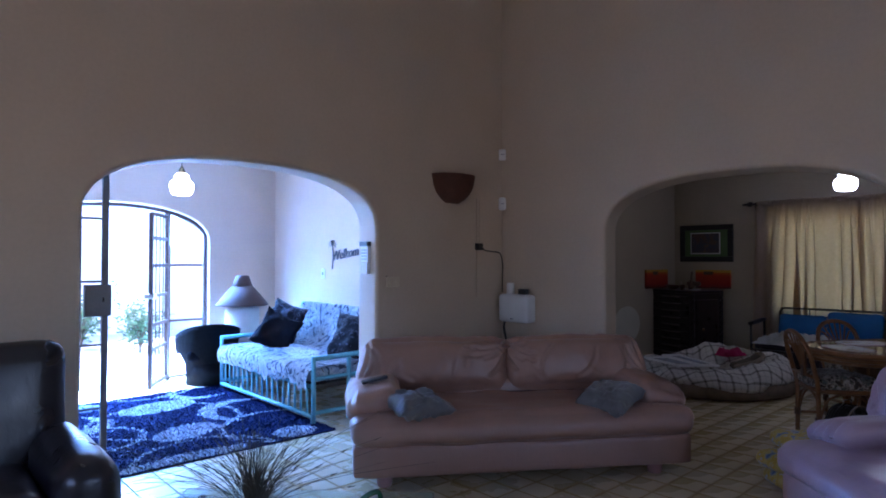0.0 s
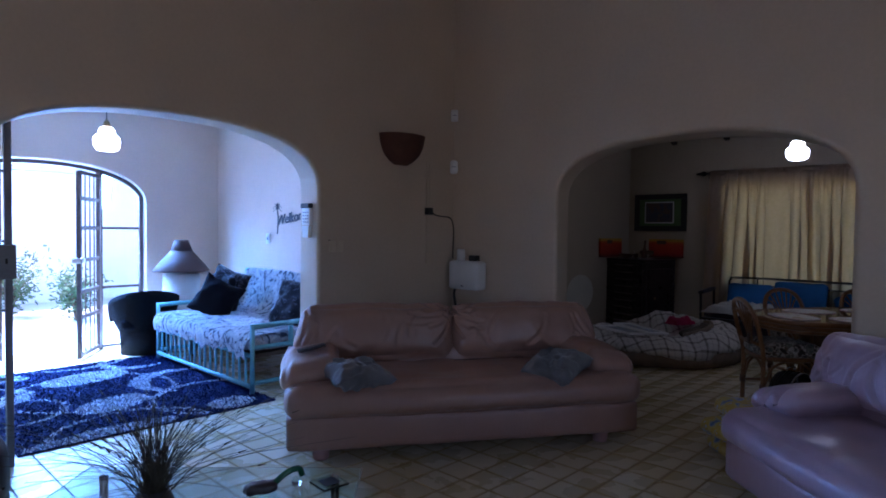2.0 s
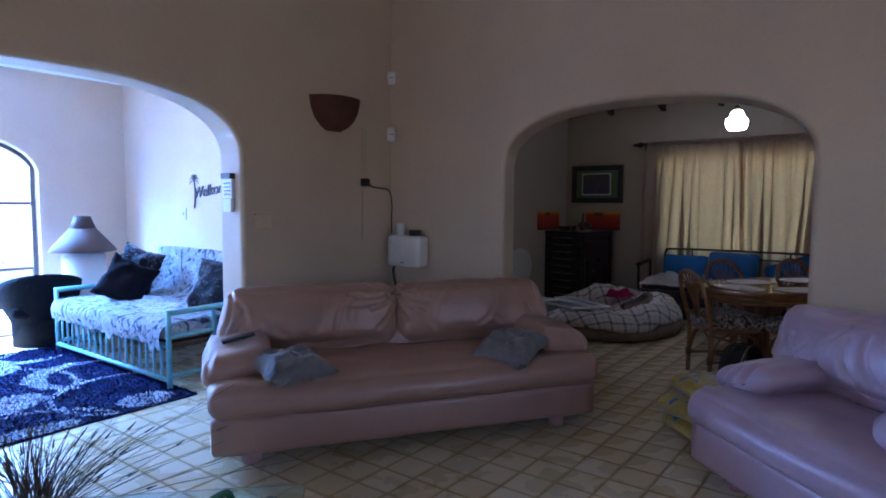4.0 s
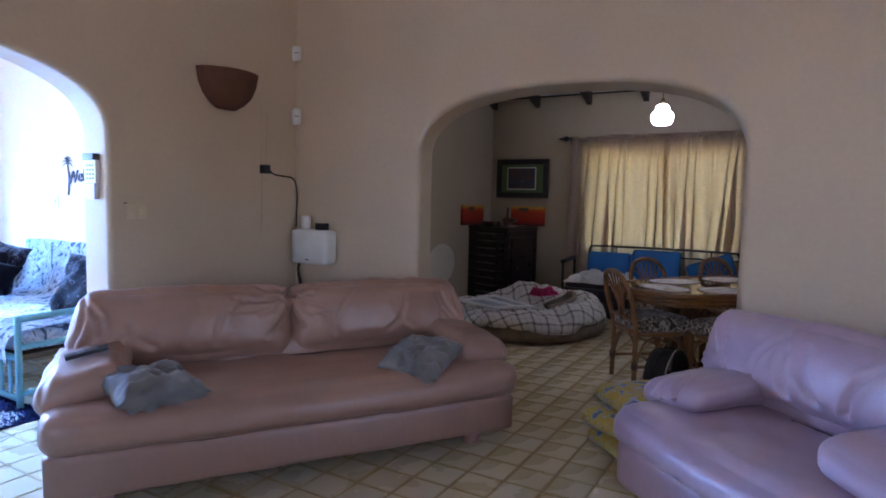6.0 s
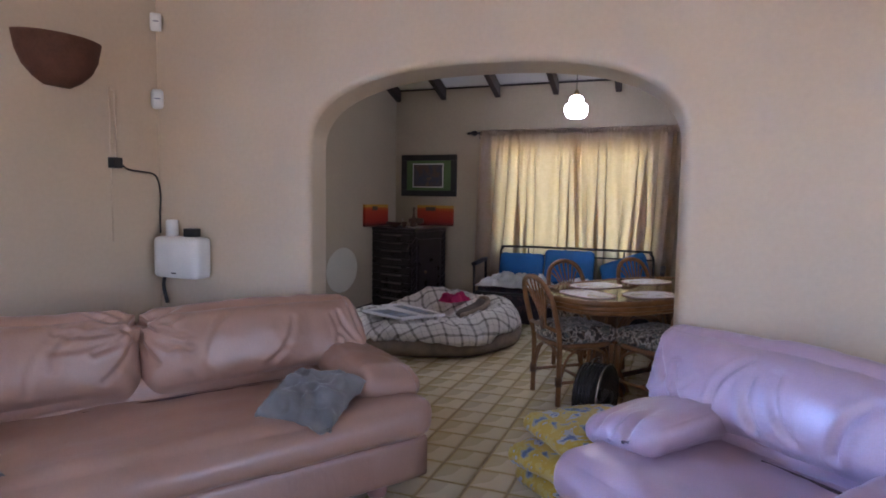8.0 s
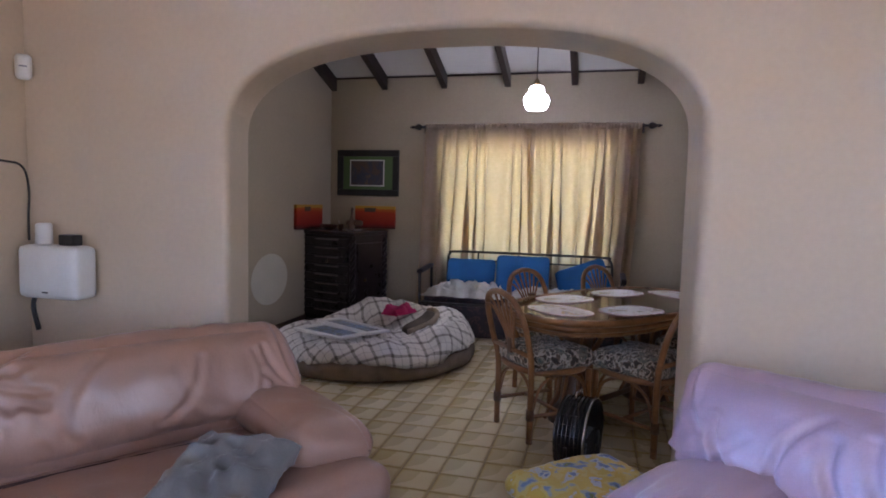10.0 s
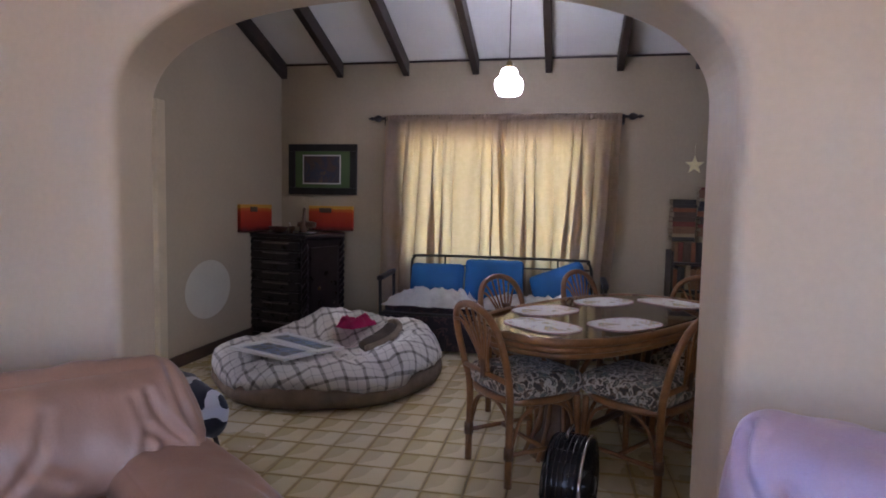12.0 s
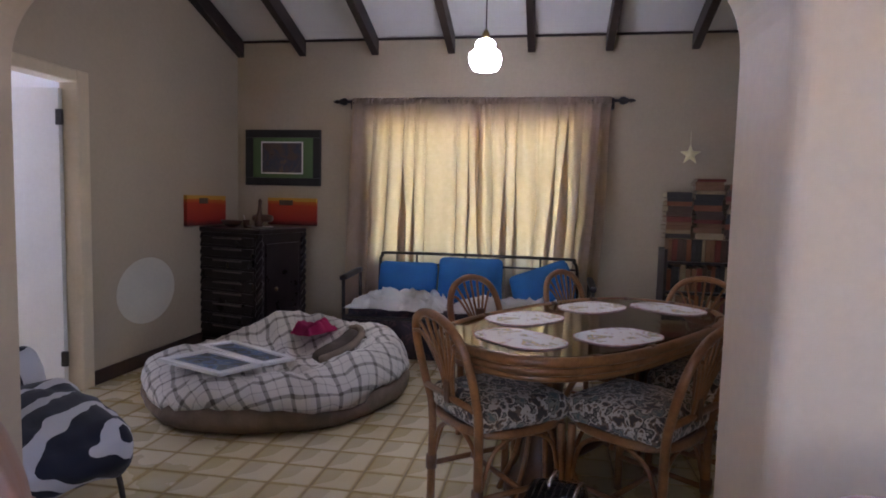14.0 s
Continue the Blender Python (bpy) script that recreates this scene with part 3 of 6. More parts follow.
# ---- black armchair ----
c = thing("armchair", pose(-4.37, -0.82, 0), "black leather armchair with padded arms by the wall", "armchair")
part("base", soft(0.92, 0.84, 0.28, 0.05, amp=0.004, m=Matrix.Translation((0, 0, 0.19))), M_BLACK_LEATHER, c, smooth=True)
part("seat", soft(0.56, 0.62, 0.18, 0.07, (0, 0, 0.03), 0.006, seed=2, m=Matrix.Translation((0, -0.10, 0.42))), M_BLACK_LEATHER, c, smooth=True)
part("backrest", soft(0.90, 0.26, 0.78, 0.08, (0, 0.03, 0), 0.008, seed=3, m=pose(0, 0.34, 0.66, -8)), M_BLACK_LEATHER, c, smooth=True)
for s in (-1, 1):
    part("arm", soft(0.24, 0.88, 0.36, 0.10, (0.02, 0, 0.03), 0.006, seed=4 + s, m=Matrix.Translation((s * 0.40, -0.05, 0.45))), M_BLACK_LEATHER, c, smooth=True)
for sx in (-1, 1):
    for sy in (-1, 1):
        part("foot", boxed(-0.03, 0.03, -0.03, 0.03, 0, 0.07, 0.006), M_SKIRT, c, m=pose(sx * 0.38, sy * 0.33, 0))

# ---- coffee table and what stands on it ----
CT = pose(-3.437, -1.946, 0, 0, 0, -45)
ct = thing("coffee_table", CT, "low clear glass coffee table with thick legs", "table")
part("top", boxed(-0.55, 0.55, -0.325, 0.325, 0.428, 0.44, 0.004), M_TABLEGLASS, ct, "clear greenish glass top")
part("shelf", boxed(-0.45, 0.45, -0.24, 0.24, 0.18, 0.188, 0.003), M_TABLEGLASS, ct, "clear glass lower shelf")
for sx in (-1, 1):
    for sy in (-1, 1):
        part("leg", lathe([(0.016, 0), (0.016, 0.428)], 12), M_TABLEGLASS, ct, "clear glass leg", True, pose(sx * 0.45, sy * 0.24, 0))
random.seed(5)
g = thing("grass_vase", on(CT, -0.11, -0.09, 0.441), "dark vase of dried grasses on the glass table", "vase")
part("vase", lathe([(0.05, 0.0), (0.065, 0.02), (0.066, 0.05), (0.05, 0.085), (0.045, 0.09), (0.04, 0.085), (0.03, 0.02)], 20), M_VASE, g, smooth=True)
bm = bmesh.new()
for i in range(230):
    a, lean, hgt = random.uniform(0, 6.28), abs(random.gauss(0.0, 0.25)), random.uniform(0.15, 0.34)
    b0 = Vector((random.uniform(-0.03, 0.03), random.uniform(-0.03, 0.03), 0.05))
    tip = b0 + Vector((math.cos(a) * lean, math.sin(a) * lean, hgt))
    midp = b0 + Vector((math.cos(a) * lean * 0.35, math.sin(a) * lean * 0.35, hgt * 0.6))
    tube(bm, curve_pts([b0, midp, tip], 3), 0.0016, 3, r_end=0.0007)
    if i % 3 == 0:
        tube(bm, [tip - (tip - midp).normalized() * 0.03, tip], 0.0032, 4, r_end=0.001)
tagged(part("grass", bm, M_STRAW, g, "dry thin grass stems"), kind="stuff")
k = thing("coaster", on(CT, 0.44, 0.16, 0.441, 0, 0, 40), "small square glass coaster on the coffee table", "coaster")
part("plate", boxed(-0.055, 0.055, -0.055, 0.055, 0, 0.008, 0.002), M_TABLEGLASS, k)
part("inlay", boxed(-0.032, 0.032, -0.032, 0.032, 0.0085, 0.010, 0.0005), M_CABLE, k, "dark square inlay")
k = thing("glass_ornament", on(CT, 0.24, 0.10, 0.441, 0, 0, 30), "green and brown blown glass ornament on the table", "ornament")
part("body", soft(0.12, 0.06, 0.04, 0.02, amp=0.008, freq=30, cuts=6, m=Matrix.Translation((-0.04, 0, 0.02))), M_VASE, k, smooth=True)
part("tail", tubed(curve_pts([(0.0, 0, 0.02), (0.05, 0.0, 0.055), (0.10, 0.01, 0.06), (0.12, 0.02, 0.03)], 5), 0.012, 8), M_GREENGLASS, k, "curled green glass tail", True)
part("bead", lathe([(0.001, 0), (0.018, 0.008), (0.022, 0.02), (0.016, 0.034), (0.001, 0.04)], 12), M_TABLEGLASS, k, smooth=True, m=pose(0.09, -0.01, 0))

# ---- stack of floor cushions ----
for i, (dx, dy, rz) in enumerate([(0, 0, 0), (0.0, 0.045, 10), (0.055, -0.02, -6)]):
    p = part("floor_cushion", soft(0.54, 0.45, 0.095, 0.05, (0.01, 0.01, 0.022), 0.012, 6, 19, 20 + i), M_FLORAL, smooth=True,
             m=pose(-0.27 + dx, -2.92 + dy, 0.06 + i * 0.112, 0, 0, -41 + rz))
    tagged(p, "yellow and blue floral floor cushion in a stack", "cushion", "floral floor cushions")

# ---- on the living-room walls ----
s = thing("wall_sconce", pose(-0.71, 0, 2.25), "brown terracotta half-bowl uplighter on the wall", "wall lamp")
bm = bmesh.new()
prof = [(0.30, 0.0), (0.55, 0.035), (0.78, 0.09), (0.92, 0.16), (1.0, 0.26)]
rings = []
for rr, z in prof:
    rings.append([bm.verts.new((0.25 * rr * math.cos(math.pi * q / 20), -0.19 * rr * math.sin(math.pi * q / 20), z - 0.26)) for q in range(21)])
for A, B in zip(rings, rings[1:]):
    for q in range(20):
        bm.faces.new((A[q], A[q + 1], B[q + 1], B[q]))
bm.faces.new(rings[0])
bmesh.ops.solidify(bm, geom=bm.faces[:], thickness=0.012)
part("bowl", bm, M_TERRA, s, smooth=True)
part("wall_plate", boxed(-0.10, 0.10, -0.012, 0, -0.24, -0.06, 0.003), M_TERRA, s)

for nm, z, h, w, dd, lab in (("motion_detector", 2.52, 0.11, 0.07, 0.05, "white square alarm motion sensor in the corner"), ("alarm_sensor", 2.025, 0.13, 0.075, 0.05, "white rounded alarm sensor in the corner")):
    d = thing(nm, pose(-0.045, -0.045, z, 0, 0, -45), lab, "sensor")
    part("housing", soft(w, dd, h, 0.012 if h < 0.12 else 0.033, (0, 0.006, 0), 0, cuts=5), M_PLASTIC_WHT, d, smooth=True)
    part("lens", boxed(-0.018, 0.018, -dd / 2 - 0.008, -dd / 2 + 0.002, -0.004, 0.004, 0.002), M_GREYSTEEL, d, "small grey sensor lens")
    part("bracket", boxed(-0.02, 0.02, dd / 2 - 0.005, dd / 2 + 0.02, -0.02, 0.02, 0.003), M_PLASTIC_WHT, d)

d = thing("cable_conduit", pose(-0.363, 0, 0), "thin painted cable trunking on the wall", "conduit")
part("channel", boxed(-0.014, -0.008, -0.008, 0, 1.10, 2.04, 0.001), M_WALL, d)
part("channel", boxed(0.024, 0.030, -0.008, 0, 1.60, 2.03, 0.001), M_WALL, d)
part("cap", boxed(-0.014, 0.028, -0.010, 0, 2.03, 2.06, 0.003), M_WALL, d)
d = thing("power_plug", pose(-0.363, 0, 1.588), "black plug adapter with cable on the wall", "plug")
part("adapter", boxed(-0.034, 0.034, -0.05, 0, -0.033, 0.033, 0.006), M_PLASTIC_BLK, d)
part("cable", tubed(curve_pts([(0.03, -0.03, 0), (0.10, -0.02, -0.035), (0.22, -0.015, -0.045), (0.30, -0.015, -0.055), (0.335, -0.02, -0.10), (0.342, -0.03, -0.20), (0.335, -0.03, -0.32), (0.33, -0.035, -0.45)], 6), 0.006, 6), M_CABLE, d, "hanging black cable", True)
d = thing("alarm_box", pose(-0.005, -0.265, 0.99, 0, 0, -90), "white alarm control box on the wall", "control box")
part("cover", soft(0.37, 0.14, 0.27, 0.03, (0, 0.01, 0), 0, cuts=7, m=Matrix.Translation((0, -0.075, 0))), M_PLASTIC_WHT, d, smooth=True)
part("screw_cap", boxed(-0.018, 0.018, -0.154, -0.150, -0.102, -0.094, 0.001), M_CABLE, d)
part("cable", tubed(curve_pts([(-0.17, -0.05, -0.12), (-0.19, -0.05, -0.2), (-0.17, -0.04, -0.32)], 5), 0.012, 6), M_CABLE, d, "dark cable below the box", True)
d = thing("air_freshener", pose(-0.07, -0.175, 1.125), "white round plastic canister on the alarm box", "canister")
part("can", lathe([(0.035, 0), (0.04, 0.005), (0.038, 0.10), (0.03, 0.108)], 18), M_PLASTIC_WHT, d, smooth=True)
d = thing("small_black_box", pose(-0.07, -0.34, 1.125), "small black plastic box on the alarm box", "box")
part("case", boxed(-0.03, 0.03, -0.045, 0.045, 0, 0.055, 0.005), M_PLASTIC_BLK, d)
d = thing("double_switch", pose(-1.40, 0, 1.27), "old cream double light switch on the wall", "switch")
for x in (-0.042, 0.03):
    part("plate", boxed(x - 0.033, x + 0.033, -0.010, 0, -0.045, 0.045, 0.003), M_PLASTIC_CRM, d)
    part("rocker", boxed(x - 0.012, x + 0.012, -0.017, -0.008, -0.02, 0.02, 0.003), M_PLASTIC_CRM, d)
part("nail", tubed([(-0.08, 0, 0.05), (-0.08, -0.02, 0.052)], 0.004, 6), M_CABLE, d)

# keypad on the side of the arch
d = thing("alarm_keypad", pose(-1.58, 0.13, 1.50, 0, 0, -90), "white alarm keypad with black top on the arch", "keypad")
part("case", boxed(-0.055, 0.055, -0.03, 0, -0.06, 0.09, 0.006), M_PLASTIC_WHT, d)
part("display", boxed(-0.057, 0.057, -0.045, 0, 0.075, 0.115, 0.006), M_PLASTIC_BLK, d, "black display hood")
part("flap", boxed(-0.045, 0.045, -0.034, -0.004, -0.16, -0.065, 0.004), M_PLASTIC_WHT, d, "open white cover flap")
for i in range(4):
    for j in range(3):
        part("key", boxed(-0.008, 0.008, -0.034, -0.028, -0.006, 0.006, 0.001), M_GREYSTEEL, d, m=pose(-0.03 + 0.03 * j, 0, -0.035 + 0.026 * i))

# security gate folded against the arch
d = thing("security_gate", pose(-3.575, 0.20, 0), "grey steel security gate with lock box, standing open", "gate")
part("stile", boxed(-0.018, 0.018, -0.018, 0.018, 0.0, 2.03, 0.004), M_GREYSTEEL, d)
part("stile", boxed(-0.165, -0.14, -0.02, 0.02, 0.0, 1.80, 0.004), M_GREYSTEEL, d)
for z in (0.08, 0.52, 0.92, 1.32, 1.72):
    part("bar", tubed([(-0.16, 0, z), (0.0, 0, z)], 0.008, 8), M_GREYSTEEL, d)
part("lock_box", boxed(-0.115, 0.035, -0.03, 0.03, 1.10, 1.30, 0.006), M_GREYSTEEL, d, "grey steel lock box")
part("keyhole", boxed(-0.02, -0.008, -0.033, -0.029, 1.19, 1.22, 0.001), M_CABLE, d)

# ================= entry =================
M_TURQ = mat("turquoise_paint", (0.20, 0.46, 0.48), 0.5, var=0.12, scale=12, fine=90, bump=0.1)
M_THROW = blotches("patterned_throw", [(0.0, (0.05, 0.07, 0.11)), (0.42, (0.42, 0.44, 0.47)), (0.55, (0.60, 0.60, 0.60)), (0.66, (0.20, 0.14, 0.10))], 9.0, detail=4.0, distortion=2.0)
M_NAVY = mat("navy_shag", (0.006, 0.011, 0.06), 0.95, var=0.3, scale=7, fine=150, bump=0.4, spec=0.1)
M_PALEBLUE = mat("pale_shag", (0.74, 0.80, 0.83), 0.95, var=0.15, scale=7, fine=150, bump=0.4, spec=0.1)
M_DARKCUSH = blotches("dark_printed_cushion", [(0.0, (0.006, 0.007, 0.012)), (0.56, (0.07, 0.07, 0.09)), (0.60, (0.007, 0.007, 0.012))], 9.0, distortion=1.8)
bsdf(M_DARKCUSH).inputs["Specular IOR Level"].default_value = 0.12
M_BLACKCUSH = mat("black_cushion", (0.006, 0.006, 0.009), 0.9, var=0.2, fine=250, bump=0.3, spec=0.12)
M_WICKER = mat("black_wicker", (0.006, 0.006, 0.008), 0.7, var=0.3, scale=30, fine=200, bump=0.8, dist=0.01, spec=0.2)
M_SHADE = mat("pleated_lampshade", (0.11, 0.07, 0.06), 0.8, var=0.12, scale=6, fine=160, bump=0.2)
M_SHADE_TOP = mat("brown_lampshade_cap", (0.09, 0.055, 0.05), 0.8, var=0.15, fine=160)
M_CERAMIC = mat("white_ceramic", (0.70, 0.66, 0.60), 0.35, var=0.05, scale=5)
M_LAMPGLASS = glow("lit_opal_glass", (0.88, 0.93, 1.0), 6.2)
M_BRASS = mat("aged_brass", (0.25, 0.18, 0.09), 0.4, metal=1.0, bump=0.02)
M_LETTER = mat("grey_metal_lettering", (0.10, 0.10, 0.11), 0.5, metal=0.4, bump=0.05)
M_LEAF = mat("green_leaf", (0.07, 0.13, 0.05), 0.5, var=0.35, scale=10, fine=60, bump=0.1)
M_STEM = mat("brown_stem", (0.12, 0.08, 0.05), 0.85)

# rug
rug = thing("shag_rug", pose(-2.63, 1.56, 0), "navy blue shag rug with pale swirls before the settee", "rug")
RW, RD = 0.88, 1.22
part("backing", boxed(-RW, RW, -RD, RD, 0, 0.012, 0.003), M_NAVY, rug)
random.seed(11)


def rug_light(x, y):
    """Pale swirls of the rug: crescents, bands and thin rings."""
    for cx, cy, rx, ry, tilt in ((0.0, 0.57, 0.37, 0.22, 12), (-0.10, -0.46, 0.30, 0.20, 25), (-0.38, -1.18, 0.50, 0.14, 4), (0.58, -1.06, 0.19, 0.15, 10), (-0.62, 1.0, 0.26, 0.16, -20)):
        c, sn = math.cos(radians(tilt)), math.sin(radians(tilt))
        u, v = (x - cx) * c + (y - cy) * sn, (y - cy) * c - (x - cx) * sn
        if math.hypot(u / rx, v / ry) < 1:
            return True
    for cx, cy, r, dx, dy in ((0.62, -0.05, 0.44, 0.11, -0.09), (-0.80, 0.34, 0.34, -0.10, 0.06), (0.52, 0.95, 0.30, 0.09, 0.07)):
        if math.hypot(x - cx, y - cy) < r and math.hypot(x - cx - dx, y - cy - dy) > r * 0.96:
            return True
    for cx, cy, r in ((-0.75, -0.22, 0.37), (0.62, -0.80, 0.52), (-0.20, -1.25, 0.52), (0.10, 1.55, 0.55), (-0.1, 0.05, 0.62)):
        if abs(math.hypot(x - cx, y - cy) - r) < 0.017:
            return True
    return False


dark, pale = ([], []), ([], [])
for i in range(26000):
    x, y = random.uniform(-RW, RW), random.uniform(-RD, RD)
    V, F = pale if rug_light(x + random.gauss(0, 0.012), y + random.gauss(0, 0.012)) else dark
    a, l, hh, w = random.uniform(0, 6.283), random.uniform(0.003, 0.014), random.uniform(0.014, 0.024), 0.006
    dx, dy = math.cos(a), math.sin(a)
    n = len(V)
    V += [(x - dy * w, y + dx * w, 0.010), (x + dy * w, y - dx * w, 0.010), (x + dx * l + dy * w * 0.5, y + dy * l - dx * w * 0.5, hh), (x + dx * l - dy * w * 0.5, y + dy * l + dx * w * 0.5, hh)]
    F.append((n, n + 1, n + 2, n + 3))
for nm, (V, F), mm, lb in (("pile", dark, M_NAVY, "navy blue long pile"), ("swirl_pile", pale, M_PALEBLUE, "pale blue-white swirl pile")):
    me = bpy.data.meshes.new(nm)
    me.from_pydata(V, [], F)
    me.materials.append(mm)
    o = new(nm, me)
    o.parent = rug
    tagged(o, lb, kind="stuff")

# settee: painted cane frame along the side wall
st = thing("settee", pose(-1.31, 1.60, 0), "turquoise painted cane settee against the entry wall", "settee")
SX0, SX1, SY = -0.50, 0.52, 0.99
bar = lambda pts, r=0.019: tubed(pts, r, 8)
for sy in (-SY, SY):
    for x, h in ((SX0, 0.60), (-0.13, 0.56), (0.22, 0.56)):
        part("post", bar([(x, sy, 0), (x, sy, h)], 0.021), M_TURQ, st, smooth=True)
    part("back_post", bar([(SX1 - 0.06, sy, 0), (SX1, sy, 0.92)], 0.021), M_TURQ, st, smooth=True)
    part("arm_rail", bar(curve_pts([(SX0, sy, 0.58), (0, sy, 0.585), (SX1 - 0.03, sy, 0.60)], 5), 0.023), M_TURQ, st, smooth=True)
    for z in (0.10, 0.40):
        part("side_rail", bar([(SX0, sy, z), (SX1 - 0.05, sy, z)]), M_TURQ, st, smooth=True)
for z in (0.07, 0.33):
    part("front_rail", bar([(SX0, -SY, z), (SX0, SY, z)], 0.021), M_TURQ, st, smooth=True)
for i in range(17):
    y = -SY + 2 * SY * (i + 1) / 18
    part("slat", bar([(SX0, y, 0.07), (SX0, y, 0.33)], 0.012), M_TURQ, st, smooth=True)
part("back_rail", bar([(SX1, -SY, 0.92), (SX1, SY, 0.92)], 0.021), M_TURQ, st, smooth=True)
part("seat_board", boxed(SX0, SX1 - 0.05, -SY + 0.03, SY - 0.03, 0.30, 0.34, 0.005), M_STEM, st)
mt = part("settee_mattress", soft(0.92, 1.90, 0.14, 0.05, (0, 0, 0.02), 0.008, m=None), M_THROW, smooth=True, m=pose(-1.345, 1.60, 0.415))
tagged(mt, "thick settee mattress under a patterned throw", "mattress")


def drape(name, w, rows, mm, m, label, category, seed, amp=0.02, thick=0.008, n=44, ragged=0.0):
    """A cloth laid along a line of (across, height) points, w wide, with folds."""
    bm = bmesh.new()
    pts = curve_pts([(a, 0, z) for a, z in rows], 6)
    g = []
    for i in range(n + 1):
        y = -w / 2 + w * i / n
        col = []
        for j, p in enumerate(pts):
            q = Vector((p.x, y, p.z))
            f = noise.noise(Vector((p.x * 3, y * 5 + seed, p.z * 3 + seed)))
            tail = max(0.0, 1 - j / 5) * ragged * noise.noise(Vector((0, y * 9, seed)))
            q += Vector((-amp * 0.7 * f + tail * 0.4, 0.4 * amp * noise.noise(Vector((p.x * 4, y * 4, seed))), amp * f + tail))
            col.append(bm.verts.new(q))
        g.append(col)
    for A, B in zip(g, g[1:]):
        for j in range(len(pts) - 1):
            bm.faces.new((A[j], A[j + 1], B[j + 1], B[j]))
    bmesh.ops.solidify(bm, geom=bm.faces[:], thickness=thick)
    return tagged(part(name, bm, mm, smooth=True, m=m), label, category)


drape("throw", 1.94, [(-0.55, 0.33), (-0.56, 0.43), (-0.48, 0.50), (-0.1, 0.505), (0.25, 0.515), (0.38, 0.58), (0.46, 0.80), (0.50, 0.94), (0.545, 0.90), (0.55, 0.70)], M_THROW, pose(-1.31, 1.60, 0),
      "white, blue and brown patterned throw over the settee", "blanket", 4.0, 0.02, ragged=0.10)
for k, (x, y, z, rx, ry, rz, w, mm, lb) in enumerate([
        (-1.20, 2.28, 0.74, 40, -64, -10, 0.46, M_DARKCUSH, "dark printed scatter cushion on the settee"),
        (-1.42, 2.05, 0.665, 44, -52, 10, 0.44, M_BLACKCUSH, "plain black scatter cushion on the settee"),
        (-1.20, 0.92, 0.70, 0, -62, 16, 0.48, M_DARKCUSH, "dark scatter cushion with curled trim on the settee"),
        (-1.02, 0.80, 0.72, 0, -66, 4, 0.48, M_BLACKCUSH, "plain black scatter cushion on the settee")]):
    tagged(part("scatter_cushion", pillow(w, w, 0.17, 40 + k), mm, smooth=True, m=pose(x, y, z, rx, ry, rz)), lb, "cushion", "dark cushions on the settee")

# lamp
lp = thing("table_lamp", pose(-1.38, 3.02, 0), "tall white ceramic lamp with a brown conical shade", "lamp")
part("column", lathe([(0.20, 0.0), (0.21, 0.03), (0.205, 0.45), (0.20, 0.86), (0.16, 0.89), (0.05, 0.92)], 28), M_CERAMIC, lp, smooth=True)
part("shade", lathe([(0.305, 0.90), (0.31, 0.91), (0.22, 1.02), (0.115, 1.14), (0.11, 1.14), (0.21, 1.02), (0.29, 0.905)], 32), M_SHADE, lp, "wide brown conical shade", True)
part("shade_cap", lathe([(0.115, 1.135), (0.12, 1.14), (0.075, 1.26), (0.07, 1.262), (0.06, 1.26)], 24), M_SHADE_TOP, lp, "dark brown top of the shade", True)

# black tub chair
tb = thing("tub_chair", pose(-1.76, 3.08, 0, 0, 0, 165) @ Matrix.Scale(1.2, 4), "low black wicker tub chair near the door", "chair")
bm = bmesh.new()
N = 22
cols = []
for i in range(N + 1):
    a = math.pi * (-0.12 + 1.24 * i / N)
    hgt = 0.34 + 0.26 * math.sin(max(0.0, min(1.0, i / N)) * math.pi) ** 0.7
    cols.append([bm.verts.new((0.28 * s * math.cos(a), 0.26 * s * math.sin(a), z)) for s, z in ((0.74, 0.02), (0.78, 0.20), (0.95, 0.30), (1.10, hgt - 0.06), (1.12, hgt))])
for A, B in zip(cols, cols[1:]):
    for j in range(4):
        bm.faces.new((A[j], A[j + 1], B[j + 1], B[j]))
bmesh.ops.solidify(bm, geom=bm.faces[:], thickness=0.03)
part("shell", bm, M_WICKER, tb, smooth=True)
part("seat", soft(0.44, 0.42, 0.10, 0.04, (0, 0, 0.02), 0.004, m=Matrix.Translation((0, 0, 0.29))), M_BLACKCUSH, tb, smooth=True)
part("base", lathe([(0.21, 0.0), (0.21, 0.24)], 24), M_WICKER, tb, smooth=True)


def pendant(m, drop, label):
    p = thing("pendant_lamp", m, label, "ceiling lamp")
    prof = [(r * 0.82, z * 0.86) for r, z in [(0.07, -0.112), (0.095, -0.105), (0.118, -0.07), (0.127, -0.02), (0.118, 0.02), (0.088, 0.042), (0.076, 0.055), (0.075, 0.09), (0.055, 0.115), (0.03, 0.12)]]
    part("shade", lathe(prof, 40, wave=0.04, lobes=10), M_LAMPGLASS, p, "lit white opal glass shade", True)
    part("cap", lathe([(0.026, 0.10), (0.026, 0.135), (0.010, 0.165)], 16), M_BRASS, p, "small brass cap", True)
    part("cord", tubed([(0, 0, 0.16), (0, 0, drop)], 0.004, 6), M_CABLE, p, "thin dark cord")
    part("ceiling_rose", lathe([(0.05, drop - 0.03), (0.05, drop), (0.01, drop)], 16), M_CERAMIC, p)
    return p


pendant(pose(-2.62, 1.58, 2.145), 0.605, "lit white glass pendant lamp in the entry")

